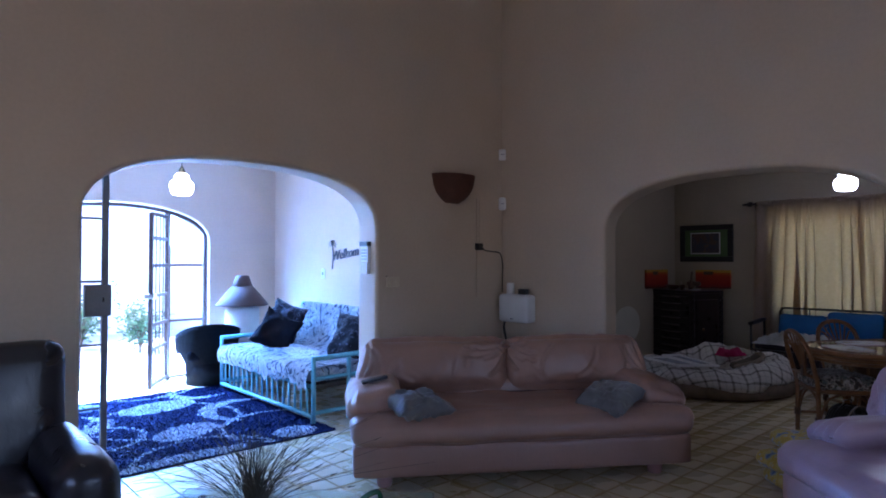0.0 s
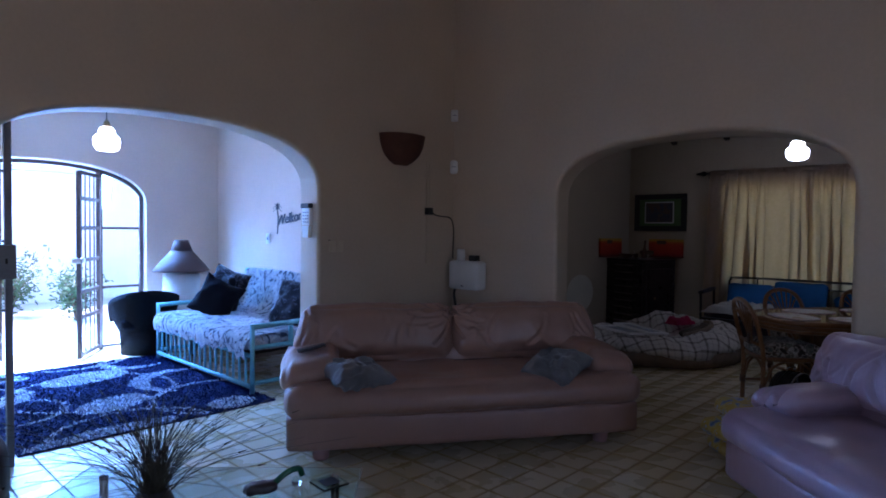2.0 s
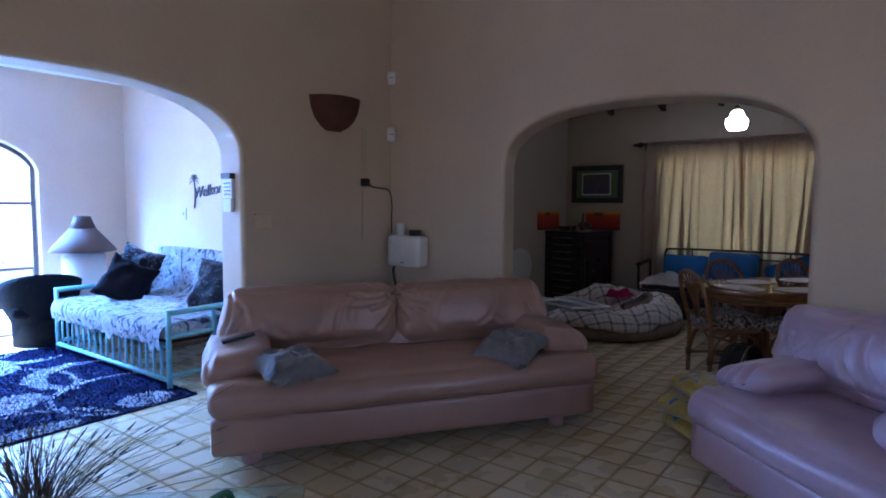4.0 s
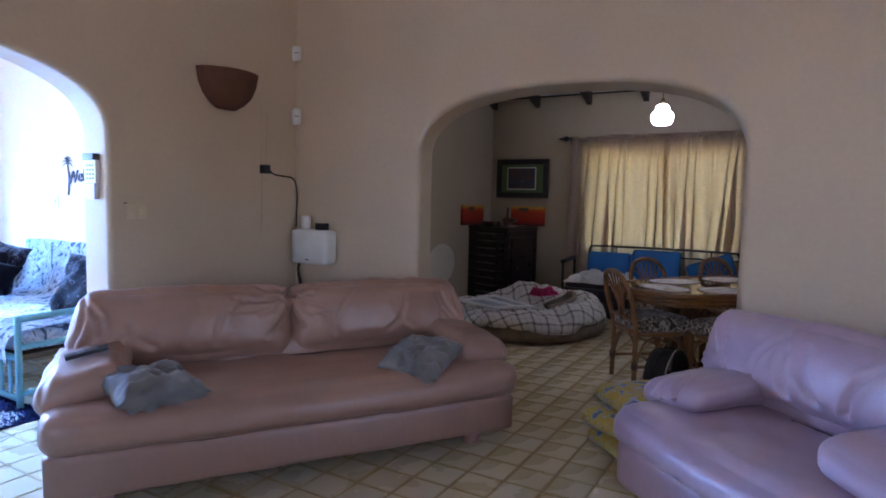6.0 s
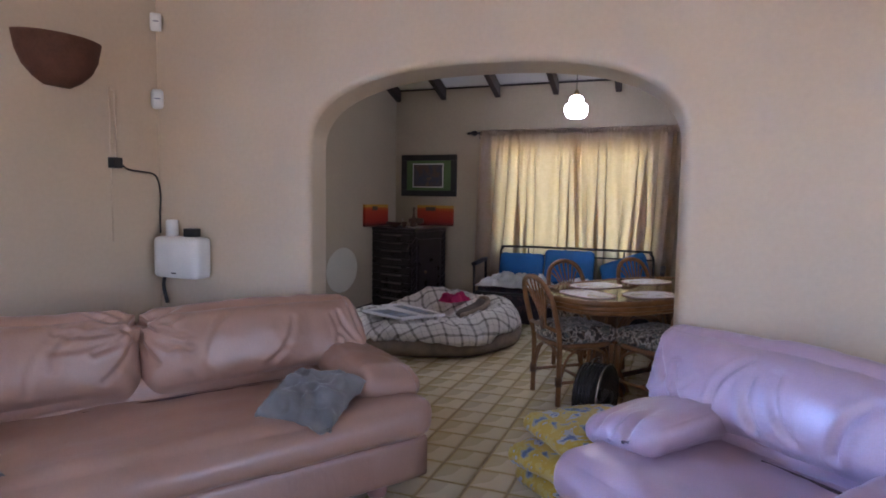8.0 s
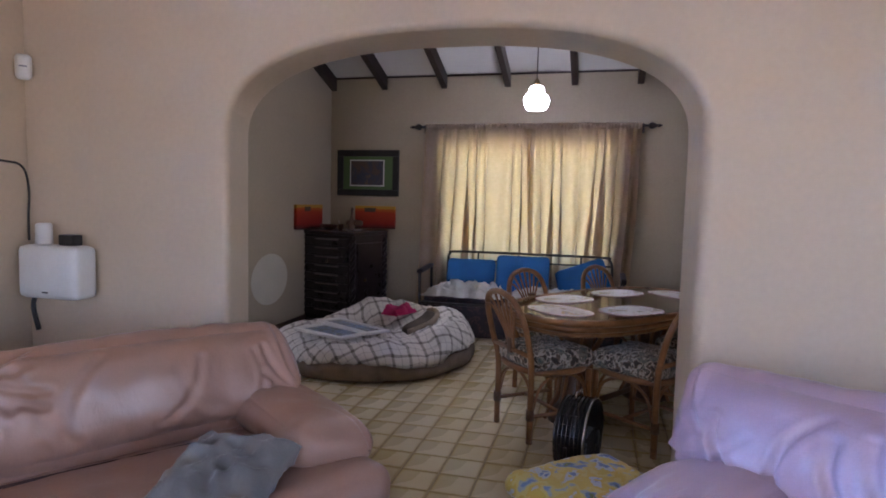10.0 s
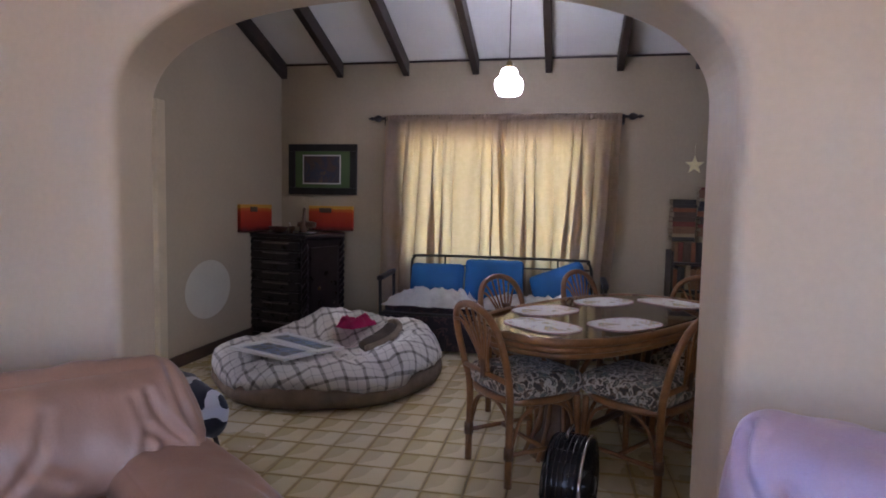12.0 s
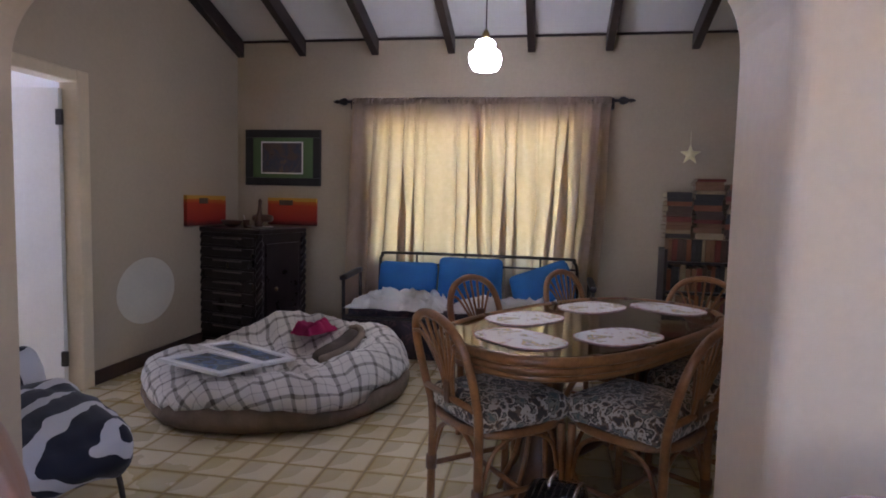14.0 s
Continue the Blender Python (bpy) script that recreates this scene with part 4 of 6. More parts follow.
# switch and lettering on the side wall
d = thing("light_switch", pose(EX, 2.26, 1.29, 0, 0, -90), "white plastic light switch on the entry wall", "switch")
part("plate", boxed(-0.04, 0.04, -0.01, 0, -0.06, 0.06, 0.003), M_PLASTIC_WHT, d)
part("rocker", boxed(-0.012, 0.012, -0.016, -0.008, -0.018, 0.018, 0.003), M_GREYSTEEL, d)
sg = thing("welcome_sign", pose(EX, 1.80, 1.52, 0, 0, -90), "dark metal lettering with palm tree on the wall", "sign")
fc = bpy.data.curves.new("letters", "FONT")
fc.body, fc.size, fc.extrude, fc.shear, fc.align_x = "Welkom", 0.155, 0.006, 0.25, "CENTER"
o = new("letters", fc)
dg = bpy.context.evaluated_depsgraph_get()
me = bpy.data.meshes.new_from_object(o.evaluated_get(dg))
bpy.data.objects.remove(o)
me.materials.clear()
me.materials.append(M_LETTER)
o = new("letters", me)
o.parent = sg
o.matrix_basis = pose(0.02, -0.012, -0.04, 90, -7)
part("palm_trunk", tubed(curve_pts([(-0.25, -0.01, -0.17), (-0.235, -0.01, -0.02), (-0.25, -0.01, 0.11)], 5), 0.008, 6, r_end=0.006), M_LETTER, sg)
for k in range(7):
    a = radians(-20 + 37 * k)
    part("palm_leaf", tubed(curve_pts([(-0.25, -0.01, 0.11), (-0.25 + 0.05 * math.cos(a), -0.01, 0.125 + 0.05 * math.sin(a)), (-0.25 + 0.09 * math.cos(a), -0.01, 0.10 + 0.06 * math.sin(a))], 4), 0.007, 5, r_end=0.002), M_LETTER, sg)
d = thing("wall_ornament", pose(EX, 1.44, 1.66, 0, 0, -90), "small dark metal ornament on the entry wall", "ornament")
part("stem", tubed([(0, -0.01, -0.10), (0.01, -0.01, 0.10)], 0.008, 6), M_LETTER, d)
for k in range(4):
    part("scroll", tubed(curve_pts([(0.0, -0.01, -0.06 + 0.05 * k), (0.04, -0.01, -0.04 + 0.05 * k), (0.05, -0.01, -0.07 + 0.05 * k)], 4), 0.006, 5), M_LETTER, d)

# arched steel doors: side lights, frame and an open leaf
DXC, DH = -2.65, 1.05


def dtop(x):
    return arch_z((x - DXC) / DH, 1.68, 0.44, 2.2)


fr = tagged(new("door_1"), "brown steel arched double door, standing open", "door", kind="structure")
fr.matrix_basis = pose(0, 3.58, 0)


def member(name, pts, r=0.022, parent=None, label=""):
    return part(name, tubed(pts, r, 4), M_STEEL, parent or fr, label)


xs = [DXC - DH + 0.03 + (2 * DH - 0.06) * i / 40 for i in range(41)]
member("head", [(x, 0, dtop(x) - 0.03) for x in xs], 0.03)
for x in (DXC - DH + 0.03, DXC + DH - 0.03):
    member("jamb", [(x, 0, 0), (x, 0, dtop(x) - 0.02)], 0.03)
for x in (-2.07, -3.02):
    member("mullion", [(x, 0, 0), (x, 0, dtop(x) - 0.03)], 0.028)
for a, b in ((-2.07, -1.63), (-3.67, -3.02)):
    for z in (0.03, 0.71, 1.39):
        member("rail", [(a, 0, z), (b, 0, z)], 0.02)
    zs = [0.05, 0.71, 1.39]
    for z0, z1 in zip(zs, zs[1:] + [None]):
        bm = bmesh.new()
        if z1:
            box(bm, a + 0.02, b - 0.02, -0.003, 0.003, z0 + 0.015, z1 - 0.015)
        else:
            n = 14
            top = [(a + 0.02 + (b - a - 0.04) * i / n) for i in range(n + 1)]
            rim = [(x, dtop(x) - 0.06) for x in top]
            A, B = ([[bm.verts.new((x, y, z)) for z in (z0 + 0.015, h)] for x, h in rim] for y in (-0.003, 0.003))
            for i in range(n):
                bm.faces.new((A[i][0], A[i + 1][0], A[i + 1][1], A[i][1]))
                bm.faces.new((B[i][0], B[i + 1][0], B[i + 1][1], B[i][1]))
                bm.faces.new((A[i][1], A[i + 1][1], B[i + 1][1], B[i][1]))
                bm.faces.new((A[i][0], A[i + 1][0], B[i + 1][0], B[i][0]))
            for i in (0, n):
                bm.faces.new((A[i][0], A[i][1], B[i][1], B[i][0]))
        pn = part("pane", bm, M_GLASS, fr, "clear glass pane")
        pn.visible_shadow = False
lf = part("leaf", boxed(-0.03, 0.03, -0.02, 0.02, 0.02, 2.02, 0.003), M_STEEL, fr, "open inward-swung leaf with grille", m=pose(-2.10, -0.05, 0, 0, 0, 236))
part("stile", boxed(0.57, 0.62, -0.02, 0.02, 0.02, 1.98, 0.003), M_STEEL, lf)
for z in (0.05, 0.45, 0.72, 1.05, 1.39, 1.70, 1.97):
    part("rail", boxed(0.03, 0.57, -0.015, 0.015, z - 0.02, z + 0.02, 0.002), M_STEEL, lf)
for x in (0.15, 0.28, 0.42):
    part("grille_bar", tubed([(x, 0, 0.05), (x, 0, 1.97)], 0.008, 6), M_STEEL, lf)
part("handle", boxed(0.55, 0.66, -0.05, 0.05, 1.02, 1.08, 0.01), M_CHROME, lf, "metal door handle")

# outside: patio, garden wall, shrubs
struct("patio", boxed(-8, 3, EY + 0.25, 11, -0.16, -0.02), M_PATIO, "pale sunlit patio paving", "paving")
struct("garden_wall", boxed(-9, 4, 9.0, 9.25, -0.1, 2.4, 0.02), M_OUTWALL, "pale rendered garden wall in the sun", "wall")
struct("garden_wall_coping", boxed(-9.1, 4.1, 8.95, 9.3, 2.404, 2.5, 0.02), M_PATIO, "pale stone coping on the garden wall", "wall")


def shrub(m, h, w, n, seed, label):
    random.seed(seed)
    t = thing("shrub", m, label, "shrub", "garden shrubs")
    bm = bmesh.new()
    tips = []
    for i in range(14):
        a, l = random.uniform(0, 6.28), random.uniform(0.3, 1.0)
        e = Vector((math.cos(a) * w * l, math.sin(a) * w * l, h * random.uniform(0.5, 1.0)))
        pts = curve_pts([(0, 0, 0), (e.x * 0.3, e.y * 0.3, e.z * 0.6), e], 4)
        tube(bm, pts, 0.014, 5, r_end=0.004)
        tips += pts[3:]
    part("stems", bm, M_STEM, t)
    V, F = [], []
    for i in range(n):
        p = random.choice(tips) + Vector((random.gauss(0, 0.10), random.gauss(0, 0.10), random.gauss(0, 0.09)))
        p.z = max(p.z, 0.05)
        d = Vector((random.gauss(0, 1), random.gauss(0, 1), random.gauss(0.2, 0.7))).normalized()
        s = d.orthogonal().normalized()
        l, ww = random.uniform(0.05, 0.11), random.uniform(0.012, 0.025)
        k = len(V)
        V += [tuple(p), tuple(p + d * l * 0.5 + s * ww), tuple(p + d * l), tuple(p + d * l * 0.5 - s * ww)]
        F.append((k, k + 1, k + 2, k + 3))
    me = bpy.data.meshes.new("leaves")
    me.from_pydata(V, [], F)
    me.materials.append(M_LEAF)
    o = new("leaves", me)
    o.parent = t
    tagged(o, "small green leaves", kind="stuff")


shrub(pose(-1.62, 6.2, -0.02), 0.72, 0.36, 900, 21, "leafy green shrub on the sunny patio")
shrub(pose(-2.25, 7.2, -0.02), 0.95, 0.45, 900, 22, "pale green garden shrub by the wall")

# ================= dining room =================
M_RATTAN = mat("rattan_cane", (0.26, 0.115, 0.038), 0.36, var=0.25, scale=9, fine=70, bump=0.15, coat=0.2)
M_RATTAN_D = mat("dark_rattan", (0.13, 0.06, 0.025), 0.4, var=0.25, scale=9, fine=70, bump=0.15, coat=0.2)
M_SEATCLOTH = blotches("leaf_print_seat", [(0.0, (0.045, 0.032, 0.024)), (0.40, (0.15, 0.10, 0.06)), (0.455, (0.48, 0.41, 0.33)), (0.54, (0.055, 0.045, 0.035)), (0.60, (0.22, 0.20, 0.15)), (0.66, (0.10, 0.12, 0.11))], 24.0, detail=2.0, distortion=0.3)
M_MAT = blotches("floral_placemat", [(0.0, (0.80, 0.78, 0.77)), (0.55, (0.55, 0.45, 0.58)), (0.585, (0.62, 0.42, 0.10)), (0.62, (0.18, 0.22, 0.12)), (0.65, (0.80, 0.78, 0.77))], 16.0, rough=0.45, detail=2.0, bump=0.05)
M_MATRIM = mat("placemat_rim", (0.42, 0.16, 0.18), 0.5)
M_SMOKE = glass("smoked_table_glass", (0.42, 0.36, 0.24), 0.03)
M_TABLE_IN = mat("table_underside", (0.10, 0.07, 0.04), 0.6, var=0.2)
M_CURTAIN = mat("tan_damask_curtain", (0.345, 0.285, 0.275), 0.75, var=0.12, scale=22, fine=180, bump=0.12, sheen=0.2)
_tr = node(M_CURTAIN, "ShaderNodeBsdfTranslucent", Color=(0.82, 0.60, 0.27, 1))
_mx = node(M_CURTAIN, "ShaderNodeMixShader", Fac=0.43)
_L = M_CURTAIN.node_tree.links
_L.new(bsdf(M_CURTAIN).outputs[0], _mx.inputs[1])
_L.new(_tr.outputs[0], _mx.inputs[2])
_L.new(_mx.outputs[0], M_CURTAIN.node_tree.nodes["Material Output"].inputs[0])
M_DARKWOOD = mat("dark_carved_wood", (0.016, 0.010, 0.012), 0.35, var=0.3, scale=8, fine=60, bump=0.2)
M_DARKWOOD2 = mat("dark_wood_drawer", (0.024, 0.016, 0.017), 0.3, var=0.3, scale=8, fine=60, bump=0.15)
M_PULL = mat("worn_wood_edge", (0.19, 0.155, 0.15), 0.4, var=0.2)
M_BLUE = mat("bright_blue_cushion", (0.015, 0.13, 0.36), 0.8, var=0.12, scale=5, fine=220, bump=0.3)
M_SHEET = mat("white_bedding", (0.86, 0.85, 0.82), 0.9, var=0.06, scale=6, fine=200, bump=0.25)
M_IRON = mat("dark_iron", (0.02, 0.014, 0.012), 0.45, var=0.2, bump=0.1)
M_SKIRT_CLOTH = blotches("dark_printed_skirt", [(0.0, (0.02, 0.014, 0.022)), (0.55, (0.07, 0.035, 0.04)), (0.62, (0.02, 0.015, 0.02))], 14.0)
M_PLAID = plaid("plaid_cloth", (0.66, 0.63, 0.585), (0.13, 0.115, 0.10), 0.15, 38)
M_BEDBASE = mat("brown_bed_side", (0.24, 0.185, 0.135), 0.9, var=0.2, scale=9, fine=200, bump=0.4)
M_LINING = mat("dark_fleece_lining", (0.10, 0.078, 0.058), 0.95, var=0.25, scale=9, fine=200, bump=0.4)
M_PINKCLOTH = mat("hot_pink_cloth", (0.55, 0.03, 0.14), 0.85, fine=200, bump=0.3)
M_WFRAME = mat("white_frame", (0.74, 0.74, 0.72), 0.45, var=0.04)
M_PRINT = blotches("beach_print", [(0.0, (0.02, 0.03, 0.035)), (0.46, (0.03, 0.11, 0.26)), (0.53, (0.22, 0.27, 0.30)), (0.57, (0.04, 0.045, 0.04))], 7.0, rough=0.3, bump=0.0)
M_PICFRAME = mat("dark_picture_frame", (0.018, 0.016, 0.016), 0.4, var=0.2, bump=0.1)
M_PICMAT = mat("green_picture_mount", (0.10, 0.17, 0.07), 0.8, var=0.06, bump=0.03)
M_PICART = blotches("dark_painting", [(0.0, (0.02, 0.03, 0.06)), (0.42, (0.09, 0.055, 0.045)), (0.55, (0.04, 0.045, 0.08)), (0.68, (0.14, 0.09, 0.05))], 6.0, rough=0.3, bump=0.0, constant=False)
M_BOOKS = [mat("book_cover_%d" % i, c, 0.7, var=0.15, scale=10, fine=120, bump=0.1) for i, c in enumerate([(0.24, 0.13, 0.07), (0.20, 0.05, 0.04), (0.05, 0.047, 0.05), (0.40, 0.31, 0.19), (0.10, 0.065, 0.05), (0.27, 0.10, 0.05)])]
M_PAPER = mat("book_pages", (0.48, 0.40, 0.28), 0.9, var=0.1, fine=300)
M_STAR = mat("straw_star", (0.93, 0.87, 0.58), 0.7, var=0.06)
M_STRIPE = stripes("navy_white_stripes", (0.62, 0.62, 0.66), (0.008, 0.010, 0.026), 0.15, 0.66, 60, wobble=0.012)
M_WOODBROWN = mat("carved_brown_wood", (0.10, 0.05, 0.03), 0.45, var=0.25, fine=80)
M_CANVAS = mat("orange_sunset_canvas", (0.6, 0.08, 0.02), 0.7, fine=250, bump=0.2)
_tc = node(M_CANVAS, "ShaderNodeTexCoord")
_sp = node(M_CANVAS, "ShaderNodeSeparateXYZ")
_nz = node(M_CANVAS, "ShaderNodeTexNoise", Scale=6.0)
_ma = node(M_CANVAS, "ShaderNodeMath")
_ma.operation = "MULTIPLY_ADD"
_ma.inputs[1].default_value = 0.25
_L = M_CANVAS.node_tree.links
_L.new(_tc.outputs["Generated"], _sp.inputs[0])
_L.new(_tc.outputs["Object"], _nz.inputs["Vector"])
_L.new(_nz.outputs["Fac"], _ma.inputs[0])
_L.new(_sp.outputs["Z"], _ma.inputs[2])
recolor(M_CANVAS, ramp_of(M_CANVAS, _ma.outputs[0], [(0.12, (0.05, 0.012, 0.01)), (0.34, (0.34, 0.02, 0.012)), (0.85, (0.50, 0.05, 0.012)), (1.02, (0.58, 0.16, 0.015)), (1.12, (0.60, 0.32, 0.04))]))

# beams under the sloping ceiling, and the dark trims
for y in (0.185, -0.45, -1.165, -1.887, -2.61, -3.285, -4.0, -4.7):
    bm = bmesh.new()
    w, dpt = 0.033, 0.155
    quad = [(DX - 0.001, slope_z(DX) - dpt), (DX - 0.001, slope_z(DX) - 0.002), (W_T + 0.001, slope_z(W_T) - 0.002), (W_T + 0.001, slope_z(W_T) - dpt)]
    A = [bm.verts.new((x, y - w, z)) for x, z in quad]
    B = [bm.verts.new((x, y + w, z)) for x, z in quad]
    bm.faces.new(A)
    bm.faces.new(B[::-1])
    for i in range(4):
        bm.faces.new((A[i], A[(i + 1) % 4], B[(i + 1) % 4], B[i]))
    bmesh.ops.bevel(bm, geom=bm.edges[:], offset=0.005, segments=1, affect="EDGES")
    struct("beam", bm, M_BEAM, "dark-stained wooden ceiling beam", "beam")
struct("trim_far", boxed(DX - 0.018, DX - 0.001, -5.0, DY, ZW - 0.022, ZW - 0.001, 0.003), M_BEAM, "dark wooden cornice strip", "trim")
struct("baseboard_far", boxed(DX - 0.016, DX - 0.001, -5.0, DY - 0.02, 0, 0.10, 0.004), M_SKIRT, "dark wooden skirting board", "skirting")
struct("baseboard_side", boxed(2.21, DX - 0.02, DY - 0.016, DY - 0.001, 0, 0.10, 0.004), M_SKIRT, "dark wooden skirting board", "skirting")
struct("baseboard_side_near", boxed(W_T, 1.06, DY - 0.016, DY - 0.001, 0, 0.10, 0.004), M_SKIRT, "dark wooden skirting board", "skirting")

# door in the side wall: frame and the leaf swung away
df = tagged(new("door_2"), "cream painted door frame with the white door open", "door", kind="structure")
df.matrix_basis = pose(0, DY, 0)
part("jamb", boxed(2.105, 2.205, -0.022, 0.115, 0, 2.105, 0.01), M_DOORFRAME, df)
part("jamb", boxed(1.09, 1.235, -0.022, 0.115, 0, 2.105, 0.01), M_DOORFRAME, df)
part("head", boxed(1.235, 2.105, -0.020, 0.115, 2.025, 2.105, 0.01), M_DOORFRAME, df)
lf = part("door_leaf", boxed(-0.80, 0.0, -0.02, 0.02, 0.012, 1.985, 0.003), M_DOOR, df, "white painted door leaf standing open", m=pose(2.085, 0.09, 0, 0, 0, -84))
for z in (0.22, 1.80):
    part("hinge", boxed(-0.012, 0.03, -0.035, -0.015, z - 0.05, z + 0.05, 0.003), M_IRON, lf, "dark iron hinge")

# a thin oval disc on the plaster, paler than the wall around it
M_PATCH = mat("pale_round_patch", (0.66, 0.63, 0.54), 0.6, var=0.05, scale=3, fine=40, bump=0.08)
struct("wall_paint_patch", lathe([(0.001, 0.0), (0.22, 0.0), (0.235, 0.001)], 40), M_PATCH, "round paler patch on the plaster", "wall patch").matrix_basis = pose(2.79, DY - 0.001, 0.58, 90) @ Matrix.Diagonal((1.45, 1.08, 1.0, 1))

pendant(pose(2.63, -2.37, 2.272), slope_z(2.63) - 2.272 - 0.002, "lit white glass pendant lamp over the dining room")

# window behind the curtains
wf = tagged(new("window_1"), "brown steel window behind drawn curtains", "window", kind="structure")
wf.matrix_basis = pose(DX + 0.11, -2.10, 0)
for y in (-0.93, -0.31, 0.31, 0.93):
    part("window_frame", boxed(-0.02, 0.02, y - 0.02, y + 0.02, 0.75, 2.05, 0.003), M_STEEL, wf)
for z in (0.77, 1.2, 1.62, 2.03):
    part("glazing_bar", boxed(-0.015, 0.015, -0.95, 0.95, z - 0.015, z + 0.015, 0.003), M_STEEL, wf)
for y in (-0.62, 0, 0.62):
    pn = part("pane", boxed(-0.003, 0.003, y - 0.29, y + 0.29, 0.79, 2.01), M_GLASS, wf, "clear glass pane")
    pn.visible_shadow = False
part("window_sill", boxed(-0.12, -0.03, -0.95, 0.95, 0.735, 0.755, 0.004), M_DOORFRAME, wf)
# windows behind the camera
for nm, m in (("window_2", pose(LX0 - 0.12, -3.2, 0)), ("window_3", pose(-3.0, LY0 - 0.12, 0, 0, 0, 90))):
    w2 = tagged(new(nm), "steel framed window with clear panes", "window", kind="structure")
    w2.matrix_basis = m
    for y in (-1.13, -0.38, 0.38, 1.13):
        part("window_frame", boxed(-0.02, 0.02, y - 0.02, y + 0.02, 0.92, 2.28, 0.003), M_STEEL, w2)
    for z in (0.94, 2.26):
        part("glazing_bar", boxed(-0.015, 0.015, -1.13, 1.13, z - 0.015, z + 0.015, 0.003), M_STEEL, w2)

# curtain rod and two curtains
rd = thing("curtain_rod", pose(DX - 0.09, -2.155, 2.225), "dark wooden curtain rod with pointed finials", "curtain rod")
part("pole", tubed([(0, -1.22, 0), (0, 1.22, 0)], 0.014, 10), M_DARKWOOD, rd, smooth=True)
for s in (-1, 1):
    part("finial", lathe([(0.014, 0), (0.03, 0.015), (0.036, 0.04), (0.024, 0.07), (0.012, 0.09), (0.02, 0.10), (0.006, 0.14)], 14), M_DARKWOOD, rd, smooth=True, m=pose(0, s * 1.22, 0, -90 * s))
    part("bracket", boxed(-0.02, 0.09, s * 1.17 - 0.015, s * 1.17 + 0.015, -0.07, 0.02, 0.006), M_DARKWOOD, rd)


def curtain(y0, y1, folds, seed, label, foot0, foot1):
    """A gathered curtain on the rod: uneven folds, tight at the outer end; foot0, foot1: how far the hem's ends stray."""
    n, rows = 220, 34
    bm = bmesh.new()
    g = []
    for i in range(n + 1):
        u = i / n
        out = abs((y0 + y1) / 2 + (u - 0.5) * (y1 - y0) + 2.145) / 1.18       # 0 at the middle of the window, 1 at the outer end
        col = []
        for j in range(rows + 1):
            k = j / rows
            z = 2.20 - (2.20 - 0.24) * k
            ph = folds * 2 * math.pi * (u + 0.035 * math.sin(9 * u + seed) + 0.07 * noise.noise(Vector((u * 6, 0.6 * k, seed + 8))))
            tight = 0.9 + 1.5 * max(0.0, out - 0.65) / 0.35
            deep = (0.014 + 0.036 * min(1.0, k * 2.5)) * tight * (0.7 + 0.8 * abs(noise.noise(Vector((u * 8, 0.3, seed + 2)))))
            small = 0.006 * math.sin(ph * 3.3 + 4 * noise.noise(Vector((u * 9, k * 1.5, seed)))) * max(0.0, 1 - 2.2 * k)
            x = DX - 0.105 + deep * math.sin(ph) + small + 0.022 * noise.noise(Vector((u * 5, k * 2.2, seed))) + 0.006 * noise.noise(Vector((u * 17, k * 7, seed)))
            y = y0 + (y1 - y0) * u + k * (foot0 * (1 - u) + foot1 * u)
            y -= (y1 - y0) / folds / 6.283 * (1.25 + 1.9 * noise.noise(Vector((u * 5, k * 0.7, seed + 4)))) * math.cos(ph) * (0.25 + 1.1 * min(1.0, k * 1.8))
            y += 0.02 * noise.noise(Vector((u * 4, k * 3.5, seed + 6))) * k
            col.append(bm.verts.new((x, y, z)))
        g.append(col)
    for A, B in zip(g, g[1:]):
        for j in range(rows):
            bm.faces.new((A[j], A[j + 1], B[j + 1], B[j]))
    t = thing("curtain", pose(0, 0, 0), label, "curtain", "curtains of the dining window")
    part("cloth", bm, M_CURTAIN, t, smooth=True)
    bm = bmesh.new()                        # the gathered pocket round the rod
    rings = []
    for i in range(241):
        y = y0 + (y1 - y0) * i / 240
        puff = 0.006 * math.sin(i * 0.9 + 3 * noise.noise(Vector((i * 0.06, 0, seed)))) + 0.004 * noise.noise(Vector((i * 0.35, 1, seed)))
        rings.append([bm.verts.new((DX - 0.09 + (0.020 + puff) * math.cos(q * math.pi / 5), y, 2.225 + (0.034 + 0.6 * puff) * math.sin(q * math.pi / 5))) for q in range(10)])
    for A, B in zip(rings, rings[1:]):
        for q in range(10):
            bm.faces.new((A[q], A[(q + 1) % 10], B[(q + 1) % 10], B[q]))
    part("heading", bm, M_CURTAIN, t, "gathered rod pocket", True)
    return t


curtain(-2.20, -0.985, 8, 1.0, "drawn tan damask curtain glowing with daylight", -0.03, 0.085)
curtain(-3.315, -2.12, 9, 5.0, "drawn tan damask curtain lit from behind", 0.10, -0.04)

# framed picture
pc = thing("framed_picture", pose(DX, -0.26, 1.705, 0, 0, -90), "dark framed picture with green mount on the wall", "picture")
fw, fh = 0.385, 0.268
for a in ((-fw, fw, fh - 0.075, fh), (-fw, fw, -fh, -fh + 0.075), (-fw, -fw + 0.075, -fh + 0.075, fh - 0.075), (fw - 0.075, fw, -fh + 0.075, fh - 0.075)):
    part("frame", boxed(a[0], a[1], -0.035, -0.002, a[2], a[3], 0.006), M_PICFRAME, pc)
part("mount", boxed(-fw + 0.07, fw - 0.07, -0.018, -0.006, -fh + 0.07, fh - 0.07), M_PICMAT, pc, "green mount")
part("inner_line", boxed(-0.225, 0.205, -0.022, -0.018, -0.155, 0.155), M_PLASTIC_WHT, pc, "white inner border")
part("painting", boxed(-0.212, 0.192, -0.025, -0.0225, -0.142, 0.142), M_PICART, pc, "dark painting")

